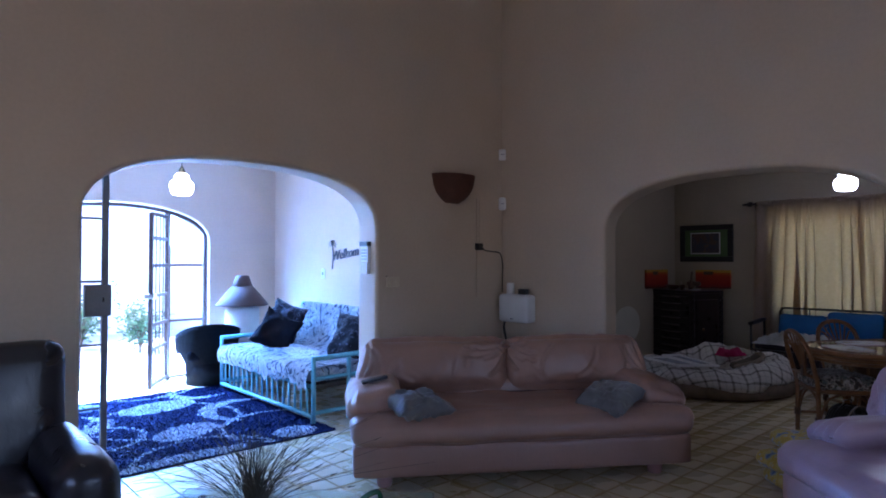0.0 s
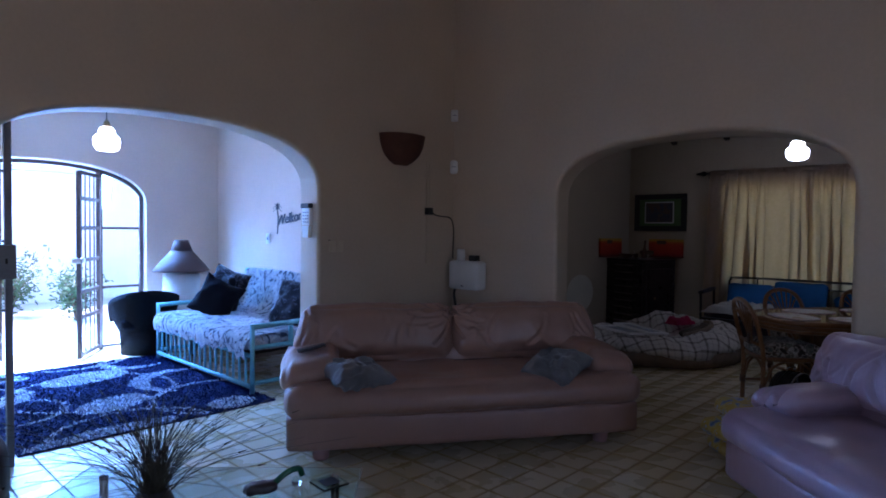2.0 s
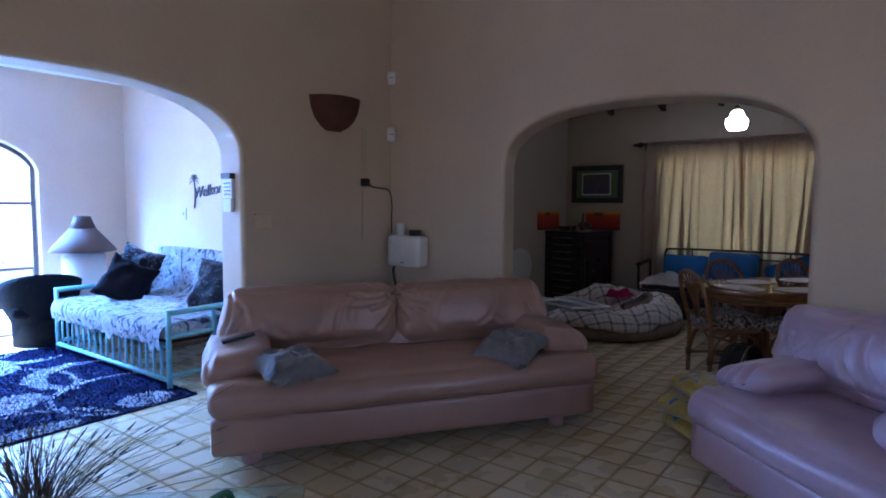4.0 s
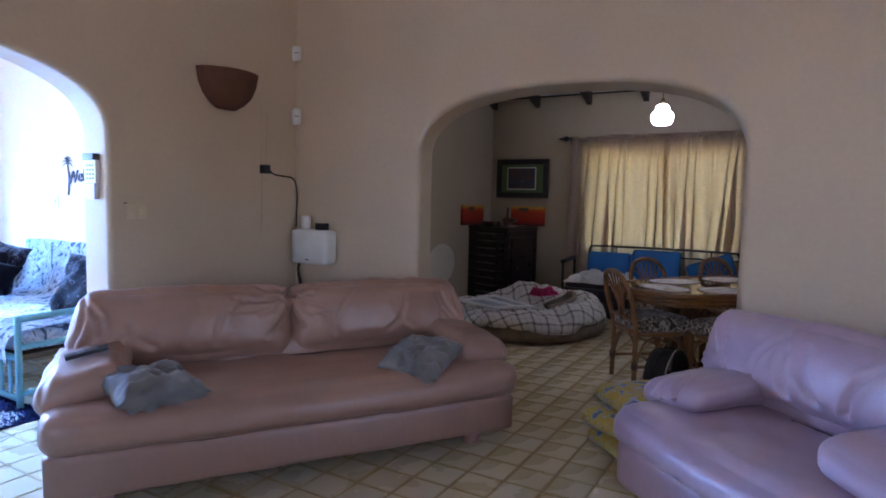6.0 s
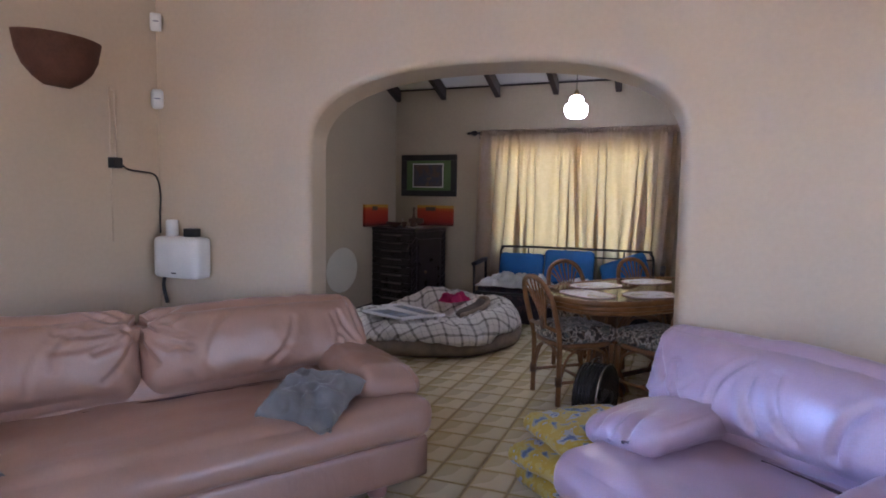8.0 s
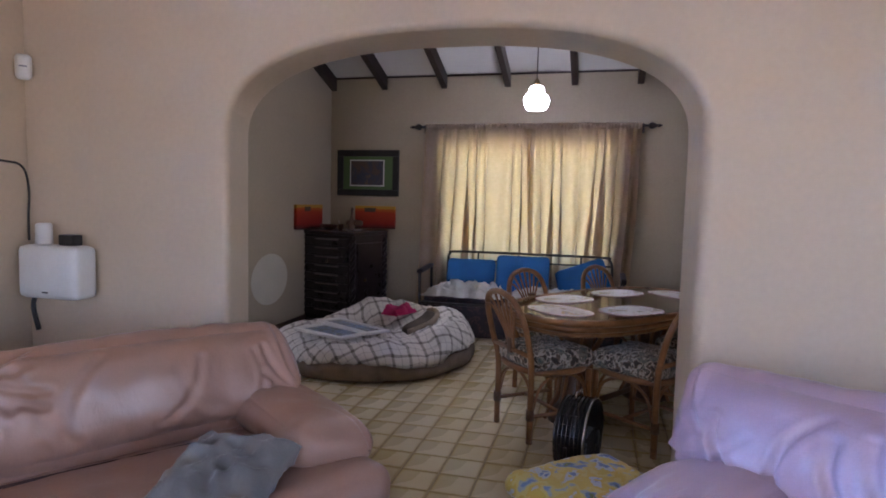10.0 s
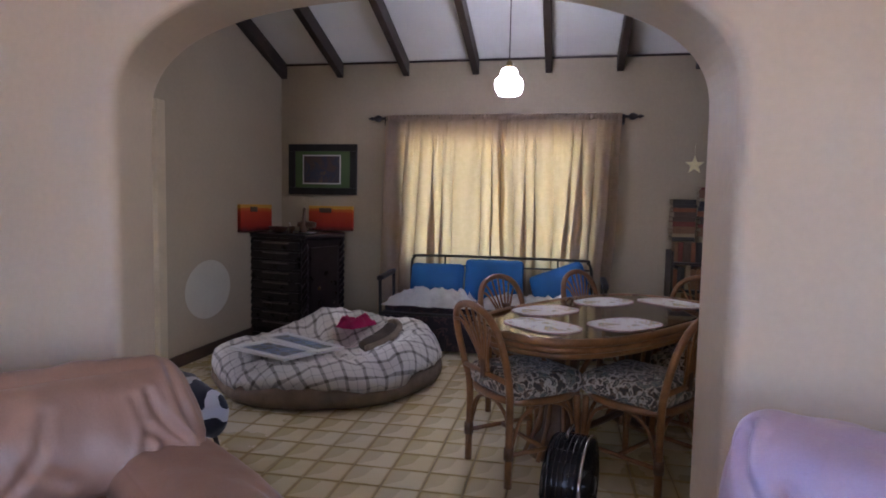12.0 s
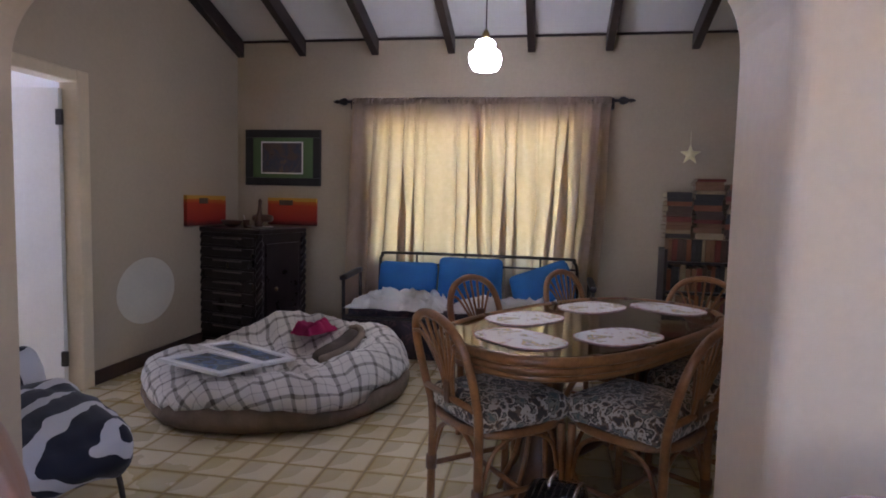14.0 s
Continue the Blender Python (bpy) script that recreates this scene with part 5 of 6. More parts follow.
# two orange canvases
for m, w, lb in ((pose(3.575, DY, 1.19, 0, 0, 0), 0.62, "small orange sunset canvas on the side wall"), (pose(DX, -0.36, 1.187, 0, 0, -90), 0.50, "small orange sunset canvas on the far wall")):
    cv = thing("canvas_painting", m, lb, "painting", "orange canvases")
    part("canvas", boxed(-w / 2, w / 2, -0.035, -0.002, -0.132, 0.132, 0.004), M_CANVAS, cv)
    part("sun_cloud", soft(0.14, 0.008, 0.05, 0.02, cuts=4, amp=0), M_STEM, cv, "dark painted cloud", True, pose(-0.06, -0.034, 0.085))

# carved chest
CH = pose(3.73, -0.165, 0, 0, 0, -15)
ch = thing("carved_chest", CH, "tall dark carved wooden chest of drawers", "chest of drawers")
cw, cd = 0.34, 0.29
part("body", boxed(-cd, cd, -cw, cw, 0.06, 1.005, 0.008), M_DARKWOOD, ch)
part("top", boxed(-cd - 0.03, cd + 0.02, -cw - 0.03, cw + 0.03, 1.005, 1.045, 0.01), M_DARKWOOD, ch)
part("plinth", boxed(-cd - 0.02, cd, -cw - 0.02, cw + 0.02, 0, 0.06, 0.006), M_DARKWOOD, ch)
for i in range(9):
    z = 0.12 + i * 0.097
    dr = part("drawer", boxed(-cd - 0.018, -cd + 0.02, -cw + 0.06, cw - 0.04, z, z + 0.074, 0.006), M_DARKWOOD2, ch, "polished narrow drawer front")
    part("pull", boxed(-cd - 0.034, -cd - 0.017, -0.16, 0.16, z + 0.055, z + 0.068, 0.004), M_PULL, dr)
part("side_panel", boxed(-cd + 0.07, cd - 0.07, -cw - 0.014, -cw + 0.01, 0.14, 0.92, 0.008), M_DARKWOOD2, ch, "carved side panel")
part("panel_knob", lathe([(0.012, 0), (0.02, 0.012), (0.001, 0.03)], 12), M_BRASS, ch, smooth=True, m=pose(-0.10, -cw - 0.014, 0.52, 90))
for cx, cy in ((-cd, -cw), (cd, -cw), (-cd, cw)):
    bm = bmesh.new()
    for q in range(2):
        tube(bm, [(cx + 0.017 * math.cos(k * 0.55 + math.pi * q), cy + 0.017 * math.sin(k * 0.55 + math.pi * q), 0.06 + k * 0.945 / 80) for k in range(81)], 0.019, 6)
    part("twisted_column", bm, M_DARKWOOD, ch, "rope-twisted corner column", True)
d = thing("carved_bowl", on(CH, -0.12, 0.13, 1.046, 0, 0, 70), "dark carved wooden boat bowl on the chest", "bowl")
bm = lathe([(0.04, 0), (0.09, 0.02), (0.12, 0.06), (0.11, 0.06), (0.07, 0.03), (0.01, 0.02)], 20)
for v in bm.verts:
    v.co.x *= 1.35
    v.co.y *= 0.6
part("bowl", bm, M_WOODBROWN, d, smooth=True)
d = thing("cup", on(CH, -0.12, -0.04, 1.046), "small dark cup holding a white stick", "cup")
part("cup", lathe([(0.025, 0), (0.032, 0.07), (0.028, 0.07), (0.022, 0.01)], 16), M_WOODBROWN, d, smooth=True)
part("stick", tubed([(0, 0, 0.01), (-0.01, 0.02, 0.11)], 0.004, 6), M_PLASTIC_WHT, d, "thin white stick")
d = thing("carved_figure", on(CH, -0.12, -0.20, 1.046), "brown carved wooden figure on a dish", "carving")
part("dish", lathe([(0.05, 0), (0.11, 0.012), (0.115, 0.018), (0.05, 0.012)], 24), M_MAT, d, "pale oval dish", True)
part("figure", lathe([(0.035, 0.012), (0.04, 0.06), (0.03, 0.11), (0.018, 0.15), (0.014, 0.22), (0.017, 0.24), (0.006, 0.26)], 12), M_WOODBROWN, d, smooth=True, m=pose(0, 0.02, 0.0, 4, 0, 0))
part("log", lathe([(0.028, -0.09), (0.034, -0.06), (0.033, 0.06), (0.027, 0.09)], 12), M_WOODBROWN, d, smooth=True, m=pose(0.02, -0.01, 0.09, 90, 0, 10))

# daybed under the window
bn = thing("daybed", pose(3.65, -2.16, 0), "dark iron daybed under the window", "daybed")
BY = 1.02
part("back_rail", tubed(curve_pts([(0.26, -BY + 0.10, 0.40), (0.27, -BY + 0.105, 0.74), (0.27, -BY + 0.14, 0.825), (0.27, -BY + 0.20, 0.845), (0.27, 0, 0.85), (0.27, BY - 0.28, 0.845), (0.27, BY - 0.20, 0.82), (0.27, BY - 0.18, 0.74), (0.26, BY - 0.18, 0.40)], 6), 0.014, 8), M_IRON, bn, smooth=True)
part("mid_rail", tubed([(0.27, -BY + 0.105, 0.755), (0.27, BY - 0.18, 0.755)], 0.009, 8), M_IRON, bn, smooth=True)
for y in (-0.60, 0.06, 0.50):
    part("spindle", tubed([(0.27, y, 0.42), (0.27, y, 0.845)], 0.009, 8), M_IRON, bn, smooth=True)
for s in (-1, 1):
    part("armrest", soft(0.50, 0.055, 0.045, 0.015, amp=0.002, cuts=5, m=pose(0.0, s * BY, 0.675, 0, -3)), M_DARKWOOD, bn, "dark wooden armrest", True)
    for x, z in ((-0.22, 0.66), (0.24, 0.68)):
        part("leg", tubed([(x, s * (BY - 0.01), 0), (x, s * BY, z)], 0.016, 8), M_IRON, bn, smooth=True)
part("bed_frame", boxed(-0.30, 0.28, -BY + 0.03, BY - 0.03, 0.30, 0.36, 0.01), M_IRON, bn)
part("valance", boxed(-0.312, -0.30, -BY + 0.04, BY - 0.04, 0.03, 0.34, 0.004), M_SKIRT_CLOTH, bn, "dark printed valance")
mt = part("daybed_mattress", soft(0.56, 1.92, 0.07, 0.03, (0, 0, 0.01), 0.006), M_SKIRT_CLOTH, smooth=True, m=pose(3.64, -2.16, 0.395))
tagged(mt, "thin dark mattress on the daybed", "mattress")
for k, (y, w, ry, rz, rx) in enumerate([(-1.60, 0.52, -70, 0, 0), (-2.16, 0.56, -72, 3, 0), (-2.78, 0.54, -66, -12, 22)]):
    tagged(part("back_pillow", soft(0.36 if k != 1 else 0.40, w, 0.11, 0.045, (0, 0, 0.025), 0.006, seed=60 + k), M_BLUE, smooth=True, m=pose(3.83, y, 0.60 if k != 1 else 0.635, -rx) @ pose(0, 0, 0, 0, ry, rz)),
           "bright blue square back cushion on the daybed", "cushion", "blue daybed cushions")


def heap(name, m, w, d, h, mm, label, category, seed, group="", n=60):
    """Crumpled cloth lying in folds."""
    bm = bmesh.new()
    g = []
    for i in range(n + 1):
        col = []
        for j in range(n + 1):
            u, v = 2 * i / n - 1, 2 * j / n - 1
            rr = max(abs(u), abs(v))
            p = Vector((u * w * 4.5 + seed, v * d * 4.5, seed))
            puff = 1.5 * abs(noise.noise(p * 0.9)) + 0.7 * abs(noise.noise(p * 1.9 + Vector((5, 1, 2)))) + 0.2 * abs(noise.noise(p * 4.0))
            z = h * (1 - rr ** 6) * (0.40 + 0.55 * puff)
            slip = Vector((noise.noise(p * 1.6 + Vector((3, 7, 1))), noise.noise(p * 1.6 + Vector((8, 2, 6))))) * 0.035
            col.append(bm.verts.new((u * w / 2 * (1 + 0.12 * noise.noise(p * 0.8)) + slip.x, v * d / 2 * (1 + 0.12 * noise.noise(p * 0.8 + Vector((9, 0, 0)))) + slip.y, max(0.004, z))))
        g.append(col)
    for A, B in zip(g, g[1:]):
        for j in range(n):
            bm.faces.new((A[j], A[j + 1], B[j + 1], B[j]))
    bmesh.ops.solidify(bm, geom=bm.faces[:], thickness=0.004)
    return tagged(part(name, bm, mm, smooth=True, m=m), label, category, group)


heap("bedding", pose(3.53, -1.62, 0.43), 0.46, 0.82, 0.15, M_SHEET, "crumpled white bedding on the daybed", "bedding", 3.0, "white bedding")
heap("bedding", pose(3.53, -2.55, 0.43), 0.44, 0.98, 0.13, M_SHEET, "rumpled white bedding along the daybed", "bedding", 8.0, "white bedding")

# rattan dining table
TA = -35.0
TB = pose(1.718, -3.06, 0, 0, 0, TA)
tb = thing("dining_table", TB, "oval rattan dining table with glass top", "table")


def oval(L, W, n=64, r=None):
    """A stadium outline: straight sides and round ends."""
    r = r or W / 2 * 0.98
    pts = []
    for k in range(n):
        a = 2 * math.pi * k / n
        c, s = math.cos(a), math.sin(a)
        pts.append((math.copysign(abs(c) ** 0.72, c) * L / 2, math.copysign(abs(s) ** 0.72, s) * W / 2))
    return pts


def plate(pts, z0, z1, bevel=0.003):
    bm = bmesh.new()
    A = [bm.verts.new((x, y, z0)) for x, y in pts]
    B = [bm.verts.new((x, y, z1)) for x, y in pts]
    bm.faces.new(A[::-1])
    bm.faces.new(B)
    for i in range(len(pts)):
        j = (i + 1) % len(pts)
        bm.faces.new((A[i], A[j], B[j], B[i]))
    return bm


part("glass_top", plate(oval(1.72, 0.87), 0.728, 0.736), M_SMOKE, tb, "brown tinted glass top")
part("under_panel", plate(oval(1.72, 0.87), 0.69, 0.712), M_TABLE_IN, tb)
for dz, rr, g in ((0.722, 0.022, 0.02), (0.685, 0.019, 0.0), (0.655, 0.016, -0.02)):
    part("rim", tubed([(x, y, dz) for x, y in oval(1.77 + g, 0.92 + g)], rr, 8, closed=True), M_RATTAN, tb, "bent rattan rim pole", True)
for k, (x, y) in enumerate(oval(1.77, 0.92, 14)):
    q = oval(1.77, 0.92, 140)
    d = Vector(q[(k * 10 + 1) % 140]) - Vector(q[k * 10 - 1])
    part("binding", lathe([(0.0245, -0.022), (0.0255, 0.0), (0.0245, 0.022)], 10), M_RATTAN_D, tb, "wrapped cane binding", True, pose(x, y, 0.722, 0, 0, math.degrees(math.atan2(d.y, d.x))) @ pose(0, 0, 0, 0, 90))
for s in (-1, 1):
    ped = part("pedestal", lathe([(0.17, 0.0), (0.17, 0.04), (0.10, 0.12), (0.075, 0.35), (0.10, 0.55), (0.20, 0.69)], 20), M_RATTAN_D, tb, "dark rattan pedestal", True, pose(s * 0.42, 0, 0))
    for k in range(8):
        a = k * math.pi / 4
        part("cane", tubed(curve_pts([(0.19 * math.cos(a), 0.19 * math.sin(a), 0.0), (0.11 * math.cos(a), 0.11 * math.sin(a), 0.2), (0.10 * math.cos(a), 0.10 * math.sin(a), 0.42), (0.24 * math.cos(a), 0.24 * math.sin(a), 0.68)], 4), 0.013, 6), M_RATTAN, ped, smooth=True)
part("foot_rail", tubed([(-0.42, 0, 0.08), (0.42, 0, 0.08)], 0.02, 8), M_RATTAN_D, tb, smooth=True)
for x, y, rz in ((-0.62, -0.01, 84), (0.66, -0.08, 80), (-0.235, 0.255, -6), (0.34, 0.215, -4), (-0.245, -0.27, -10)):
    pm = thing("placemat", on(TB, x, y, 0.7365, 0, 0, rz), "white oval floral placemat on the glass table", "placemat", "floral placemats")
    part("mat", plate(oval(0.42, 0.30, 40), 0.001, 0.005), M_MAT, pm)
    part("border", tubed([(px, py, 0.004) for px, py in oval(0.42, 0.30, 40)], 0.002, 5, closed=True), M_MATRIM, pm, "thin red-brown edge")


def rattan_chair():
    c = thing("dining_chair", pose(0, 0, 0), "honey rattan dining chair with leaf-print seat cushion", "chair", "rattan chairs round the table")
    hoop = [(-0.19, 0.21, 0.0), (-0.19, 0.21, 0.40), (-0.21, 0.24, 0.56), (-0.205, 0.285, 0.73), (-0.14, 0.318, 0.835), (0, 0.33, 0.872), (0.14, 0.318, 0.835), (0.205, 0.285, 0.73), (0.21, 0.24, 0.56), (0.19, 0.21, 0.40), (0.19, 0.21, 0.0)]
    part("back_hoop", tubed(curve_pts(hoop, 6), 0.019, 8), M_RATTAN, c, "bent rattan hoop and back legs", True)
    part("lower_rail", tubed([(-0.198, 0.235, 0.52), (0.198, 0.235, 0.52)], 0.014, 8), M_RATTAN, c, smooth=True)
    for k in range(-3, 4):
        tx = k * 0.058
        tz = 0.862 - 0.09 * (abs(k) / 3) ** 2
        part("spindle", tubed(curve_pts([(tx * 0.18, 0.232, 0.52), (tx * 0.30, 0.255, 0.63), (tx * 0.75, 0.295, 0.76), (tx, 0.322, tz)], 4), 0.0075, 6), M_RATTAN, c, smooth=True)
    part("back_splat", boxed(-0.022, 0.022, 0.222, 0.252, 0.50, 0.70, 0.006), M_RATTAN_D, c)
    for s in (-1, 1):
        part("front_leg", tubed(curve_pts([(s * 0.205, -0.20, 0.0), (s * 0.20, -0.195, 0.2), (s * 0.20, -0.19, 0.41)], 4), 0.018, 8), M_RATTAN, c, smooth=True)
        part("side_stretcher", tubed([(s * 0.195, -0.19, 0.16), (s * 0.19, 0.20, 0.16)], 0.012, 8), M_RATTAN, c, smooth=True)
        part("side_brace", tubed(curve_pts([(s * 0.20, -0.185, 0.18), (s * 0.198, -0.14, 0.34), (s * 0.197, 0.0, 0.395), (s * 0.195, 0.14, 0.34), (s * 0.192, 0.20, 0.18)], 5), 0.010, 6), M_RATTAN, c, smooth=True)
        part("binding", lathe([(0.024, 0), (0.025, 0.03), (0.024, 0.06)], 10), M_RATTAN_D, c, smooth=True, m=pose(s * 0.19, 0.21, 0.14))
    for y in (-0.19, 0.20):
        part("brace", tubed(curve_pts([(-0.195, y, 0.18), (-0.14, y, 0.34), (0, y, 0.395), (0.14, y, 0.34), (0.195, y, 0.18)], 5), 0.010, 6), M_RATTAN, c, smooth=True)
    part("stretcher", tubed([(-0.195, 0.0, 0.16), (0.195, 0.0, 0.16)], 0.012, 8), M_RATTAN, c, smooth=True)
    seat = oval(0.45, 0.45, 36)
    part("seat_rail", tubed([(x, y, 0.415) for x, y in seat], 0.019, 8, closed=True), M_RATTAN, c, smooth=True)
    part("seat_base", plate(oval(0.43, 0.43, 32), 0.405, 0.42), M_RATTAN_D, c)
    part("seat_cushion", soft(0.45, 0.45, 0.115, 0.05, (0, 0, 0.02), 0.004, cuts=11, m=Matrix.Translation((0, -0.01, 0.475))), M_SEATCLOTH, c, "leaf-print seat cushion", True)
    return c


ch0 = rattan_chair()
places = [(1.165, -2.625, 39), (1.175, -3.215, 143), (1.98, -2.635, -35), (2.49, -3.17, -35), (2.346, -3.613, -125), (1.70, -3.62, 146)]
ch0.matrix_basis = pose(places[0][0], places[0][1], 0, 0, 0, places[0][2])
for x, y, rz in places[1:]:
    copy_thing(ch0, pose(x, y, 0, 0, 0, rz))

# floor fan
M_FANWIRE = mat("dark_chrome_wire", (0.10, 0.10, 0.11), 0.22, metal=1.0, var=0.1, bump=0.0)
FN = pose(0.54, -2.88, 0, 0, 0, -14)
fn = thing("floor_fan", FN, "round dark chrome floor fan with wire cage", "fan")
R, FZ = 0.19, 0.225


def fan_ring(name, r, y, wire, material, label=""):
    part(name, tubed([(r * math.cos(a * math.pi / 20), y, FZ + r * math.sin(a * math.pi / 20)) for a in range(40)], wire, 6, closed=True), material, fn, label, True)


for k in range(1, 10):                      # front guard
    fan_ring("grille_ring", R * k / 9.5, -0.062 - 0.018 * math.sqrt(1 - (k / 9.5) ** 2), 0.0018, M_FANWIRE)
for k in range(7):                          # the cage's side
    fan_ring("cage_ring", R * (1.0 - 0.03 * max(0, k - 4)), -0.035 + 0.021 * k, 0.0032, M_FANWIRE)
for k in range(1, 7):                       # rear guard
    fan_ring("rear_ring", R * 0.92 * k / 7, 0.10 + 0.012 * (1 - k / 7), 0.0018, M_FANWIRE)
fan_ring("rim_band", R + 0.003, -0.058, 0.0075, M_CHROME, "bright chrome rim band")
for k in range(24):
    a = k * math.pi / 12
    c, sn = math.cos(a), math.sin(a)
    part("grille_spoke", tubed([(0.035 * c, -0.079, FZ + 0.035 * sn), (R * 0.6 * c, -0.076, FZ + R * 0.6 * sn), (R * c, -0.058, FZ + R * sn), (R * c, 0.05, FZ + R * sn), (R * 0.92 * c, 0.10, FZ + R * 0.92 * sn)], 0.0017, 4), M_FANWIRE, fn)
bm = lathe([(R - 0.006, -0.085), (R - 0.006, 0.055)], 40)
bmesh.ops.delete(bm, geom=[f for f in bm.faces if len(f.verts) > 4], context="FACES_ONLY")
bmesh.ops.solidify(bm, geom=bm.faces[:], thickness=0.003)
part("shroud", bm, M_PLASTIC_BLK, fn, "black drum behind the cage", True, pose(0, 0, FZ, 90))
part("badge", lathe([(0.036, 0.0), (0.036, 0.006), (0.02, 0.010)], 20), M_PLASTIC_BLK, fn, smooth=True, m=pose(0, -0.079, FZ, 90))
for k in range(4):
    part("blade", soft(0.12, 0.008, 0.10, 0.003, cuts=5, amp=0, m=pose(0, 0.0, FZ) @ pose(0, 0, 0, 0, 90 * k + 20) @ pose(0.10, 0, 0, 28)), M_GREYSTEEL, fn, "grey fan blade", True)
part("motor", lathe([(0.05, -0.11), (0.06, -0.09), (0.06, -0.02), (0.03, 0.02)], 20), M_PLASTIC_BLK, fn, smooth=True, m=pose(0, 0.0, FZ, 90))
part("stand", tubed(curve_pts([(-0.14, 0.10, 0.011), (-0.205, 0.03, 0.02), (-0.222, 0.02, 0.10), (-0.215, 0.02, FZ)], 5), 0.010, 8), M_IRON, fn, smooth=True)
part("stand", tubed(curve_pts([(0.14, 0.10, 0.011), (0.205, 0.03, 0.02), (0.222, 0.02, 0.10), (0.215, 0.02, FZ)], 5), 0.010, 8), M_IRON, fn, smooth=True)
part("foot_bar", tubed([(-0.14, 0.10, 0.011), (0.14, 0.10, 0.011)], 0.010, 8), M_IRON, fn, smooth=True)
part("foot_bar", tubed([(-0.205, 0.03, 0.016), (-0.16, -0.10, 0.011), (0.16, -0.10, 0.011), (0.205, 0.03, 0.016)], 0.010, 8), M_IRON, fn, smooth=True)
part("handle", tubed(curve_pts([(-0.05, 0.02, FZ + R), (-0.045, 0.02, FZ + R + 0.03), (0.045, 0.02, FZ + R + 0.03), (0.05, 0.02, FZ + R)], 4), 0.007, 6), M_CHROME, fn, "chrome carrying handle", True)

# straw star
random.seed(3)
sr = thing("straw_star", pose(DX, -4.0, 1.775, 0, 0, -90), "pale straw five-pointed star on the wall", "star")
bm = bmesh.new()
rim = [((0.09 if k % 2 == 0 else 0.038) * math.sin(k * math.pi / 5), (0.09 if k % 2 == 0 else 0.038) * math.cos(k * math.pi / 5)) for k in range(10)]
back, edge = ([bm.verts.new((x, y, z)) for x, z in rim] for y in (-0.004, -0.012))
mid = bm.verts.new((0, -0.026, 0))
bm.faces.new(back)
for k in range(10):
    bm.faces.new((edge[k], edge[(k + 1) % 10], mid))
    bm.faces.new((back[k], back[(k + 1) % 10], edge[(k + 1) % 10], edge[k]))
part("star", bm, M_STAR, sr)
part("string", tubed([(0, -0.004, 0.085), (0, -0.004, 0.20)], 0.0015, 4), M_STAR, sr)

# bookcase and books
bk = thing("bookcase", pose(3.99, -4.245, 0, 0, 0, 0), "dark wooden bookcase crammed with old books", "bookcase")
for y in (-0.46, 0.46):
    part("side", boxed(-0.15, 0.15, y - 0.012, y + 0.012, 0, 0.97, 0.004), M_DARKWOOD, bk)
for z in (0.06, 0.36, 0.61, 0.86):
    part("shelf", boxed(-0.15, 0.15, -0.448, 0.448, z - 0.012, z + 0.012, 0.003), M_DARKWOOD, bk)
part("back", boxed(0.14, 0.152, -0.448, 0.448, 0.0, 0.97), M_DARKWOOD, bk)


def book(m, w, h, t, k):
    b = thing("book", m, "worn old hardback book on the bookcase", "book", "books in the bookcase")
    part("cover", boxed(-w / 2, w / 2, -t / 2, t / 2, 0, h, 0.002, 1), M_BOOKS[(k * k + k // 3) % 6], b)
    part("page_block", boxed(-w / 2 + 0.008, w / 2 + 0.0015, -t / 2 + 0.003, t / 2 - 0.003, 0.004, h + 0.0015), M_PAPER, b)


random.seed(8)
kk = 0
for z0 in (0.073, 0.373, 0.623, 0.873):
    y = 0.44
    while y > -0.40:
        t = random.uniform(0.02, 0.045)
        book(pose(3.96, -4.245 + y - t / 2, z0, random.uniform(-1, 1)), 0.16, 0.183 if z0 > 0.8 else random.uniform(0.17, 0.225), t, kk)
        y -= t + 0.003
        kk += 1
for y0, top, w in ((0.36, 1.43, 0.20), (0.13, 1.55, 0.22), (-0.11, 1.50, 0.22), (-0.34, 1.40, 0.21)):
    z = 1.062
    while z < top:
        t = random.uniform(0.022, 0.05)
        book(pose(3.96 + random.uniform(-0.01, 0.01), -4.245 + y0 + random.uniform(-0.012, 0.012), z + t / 2, 90, 0, 90 + random.uniform(-5, 5)) @ pose(0, 0, -0.08), w, 0.16, t, kk)
        z += t + 0.001
        kk += 1

# pet bed with things on it
PB = pose(2.50, -1.05, 0, 0, 0, -12)
pb = thing("pet_bed", PB, "large plaid pet bed with brown sides", "pet bed")


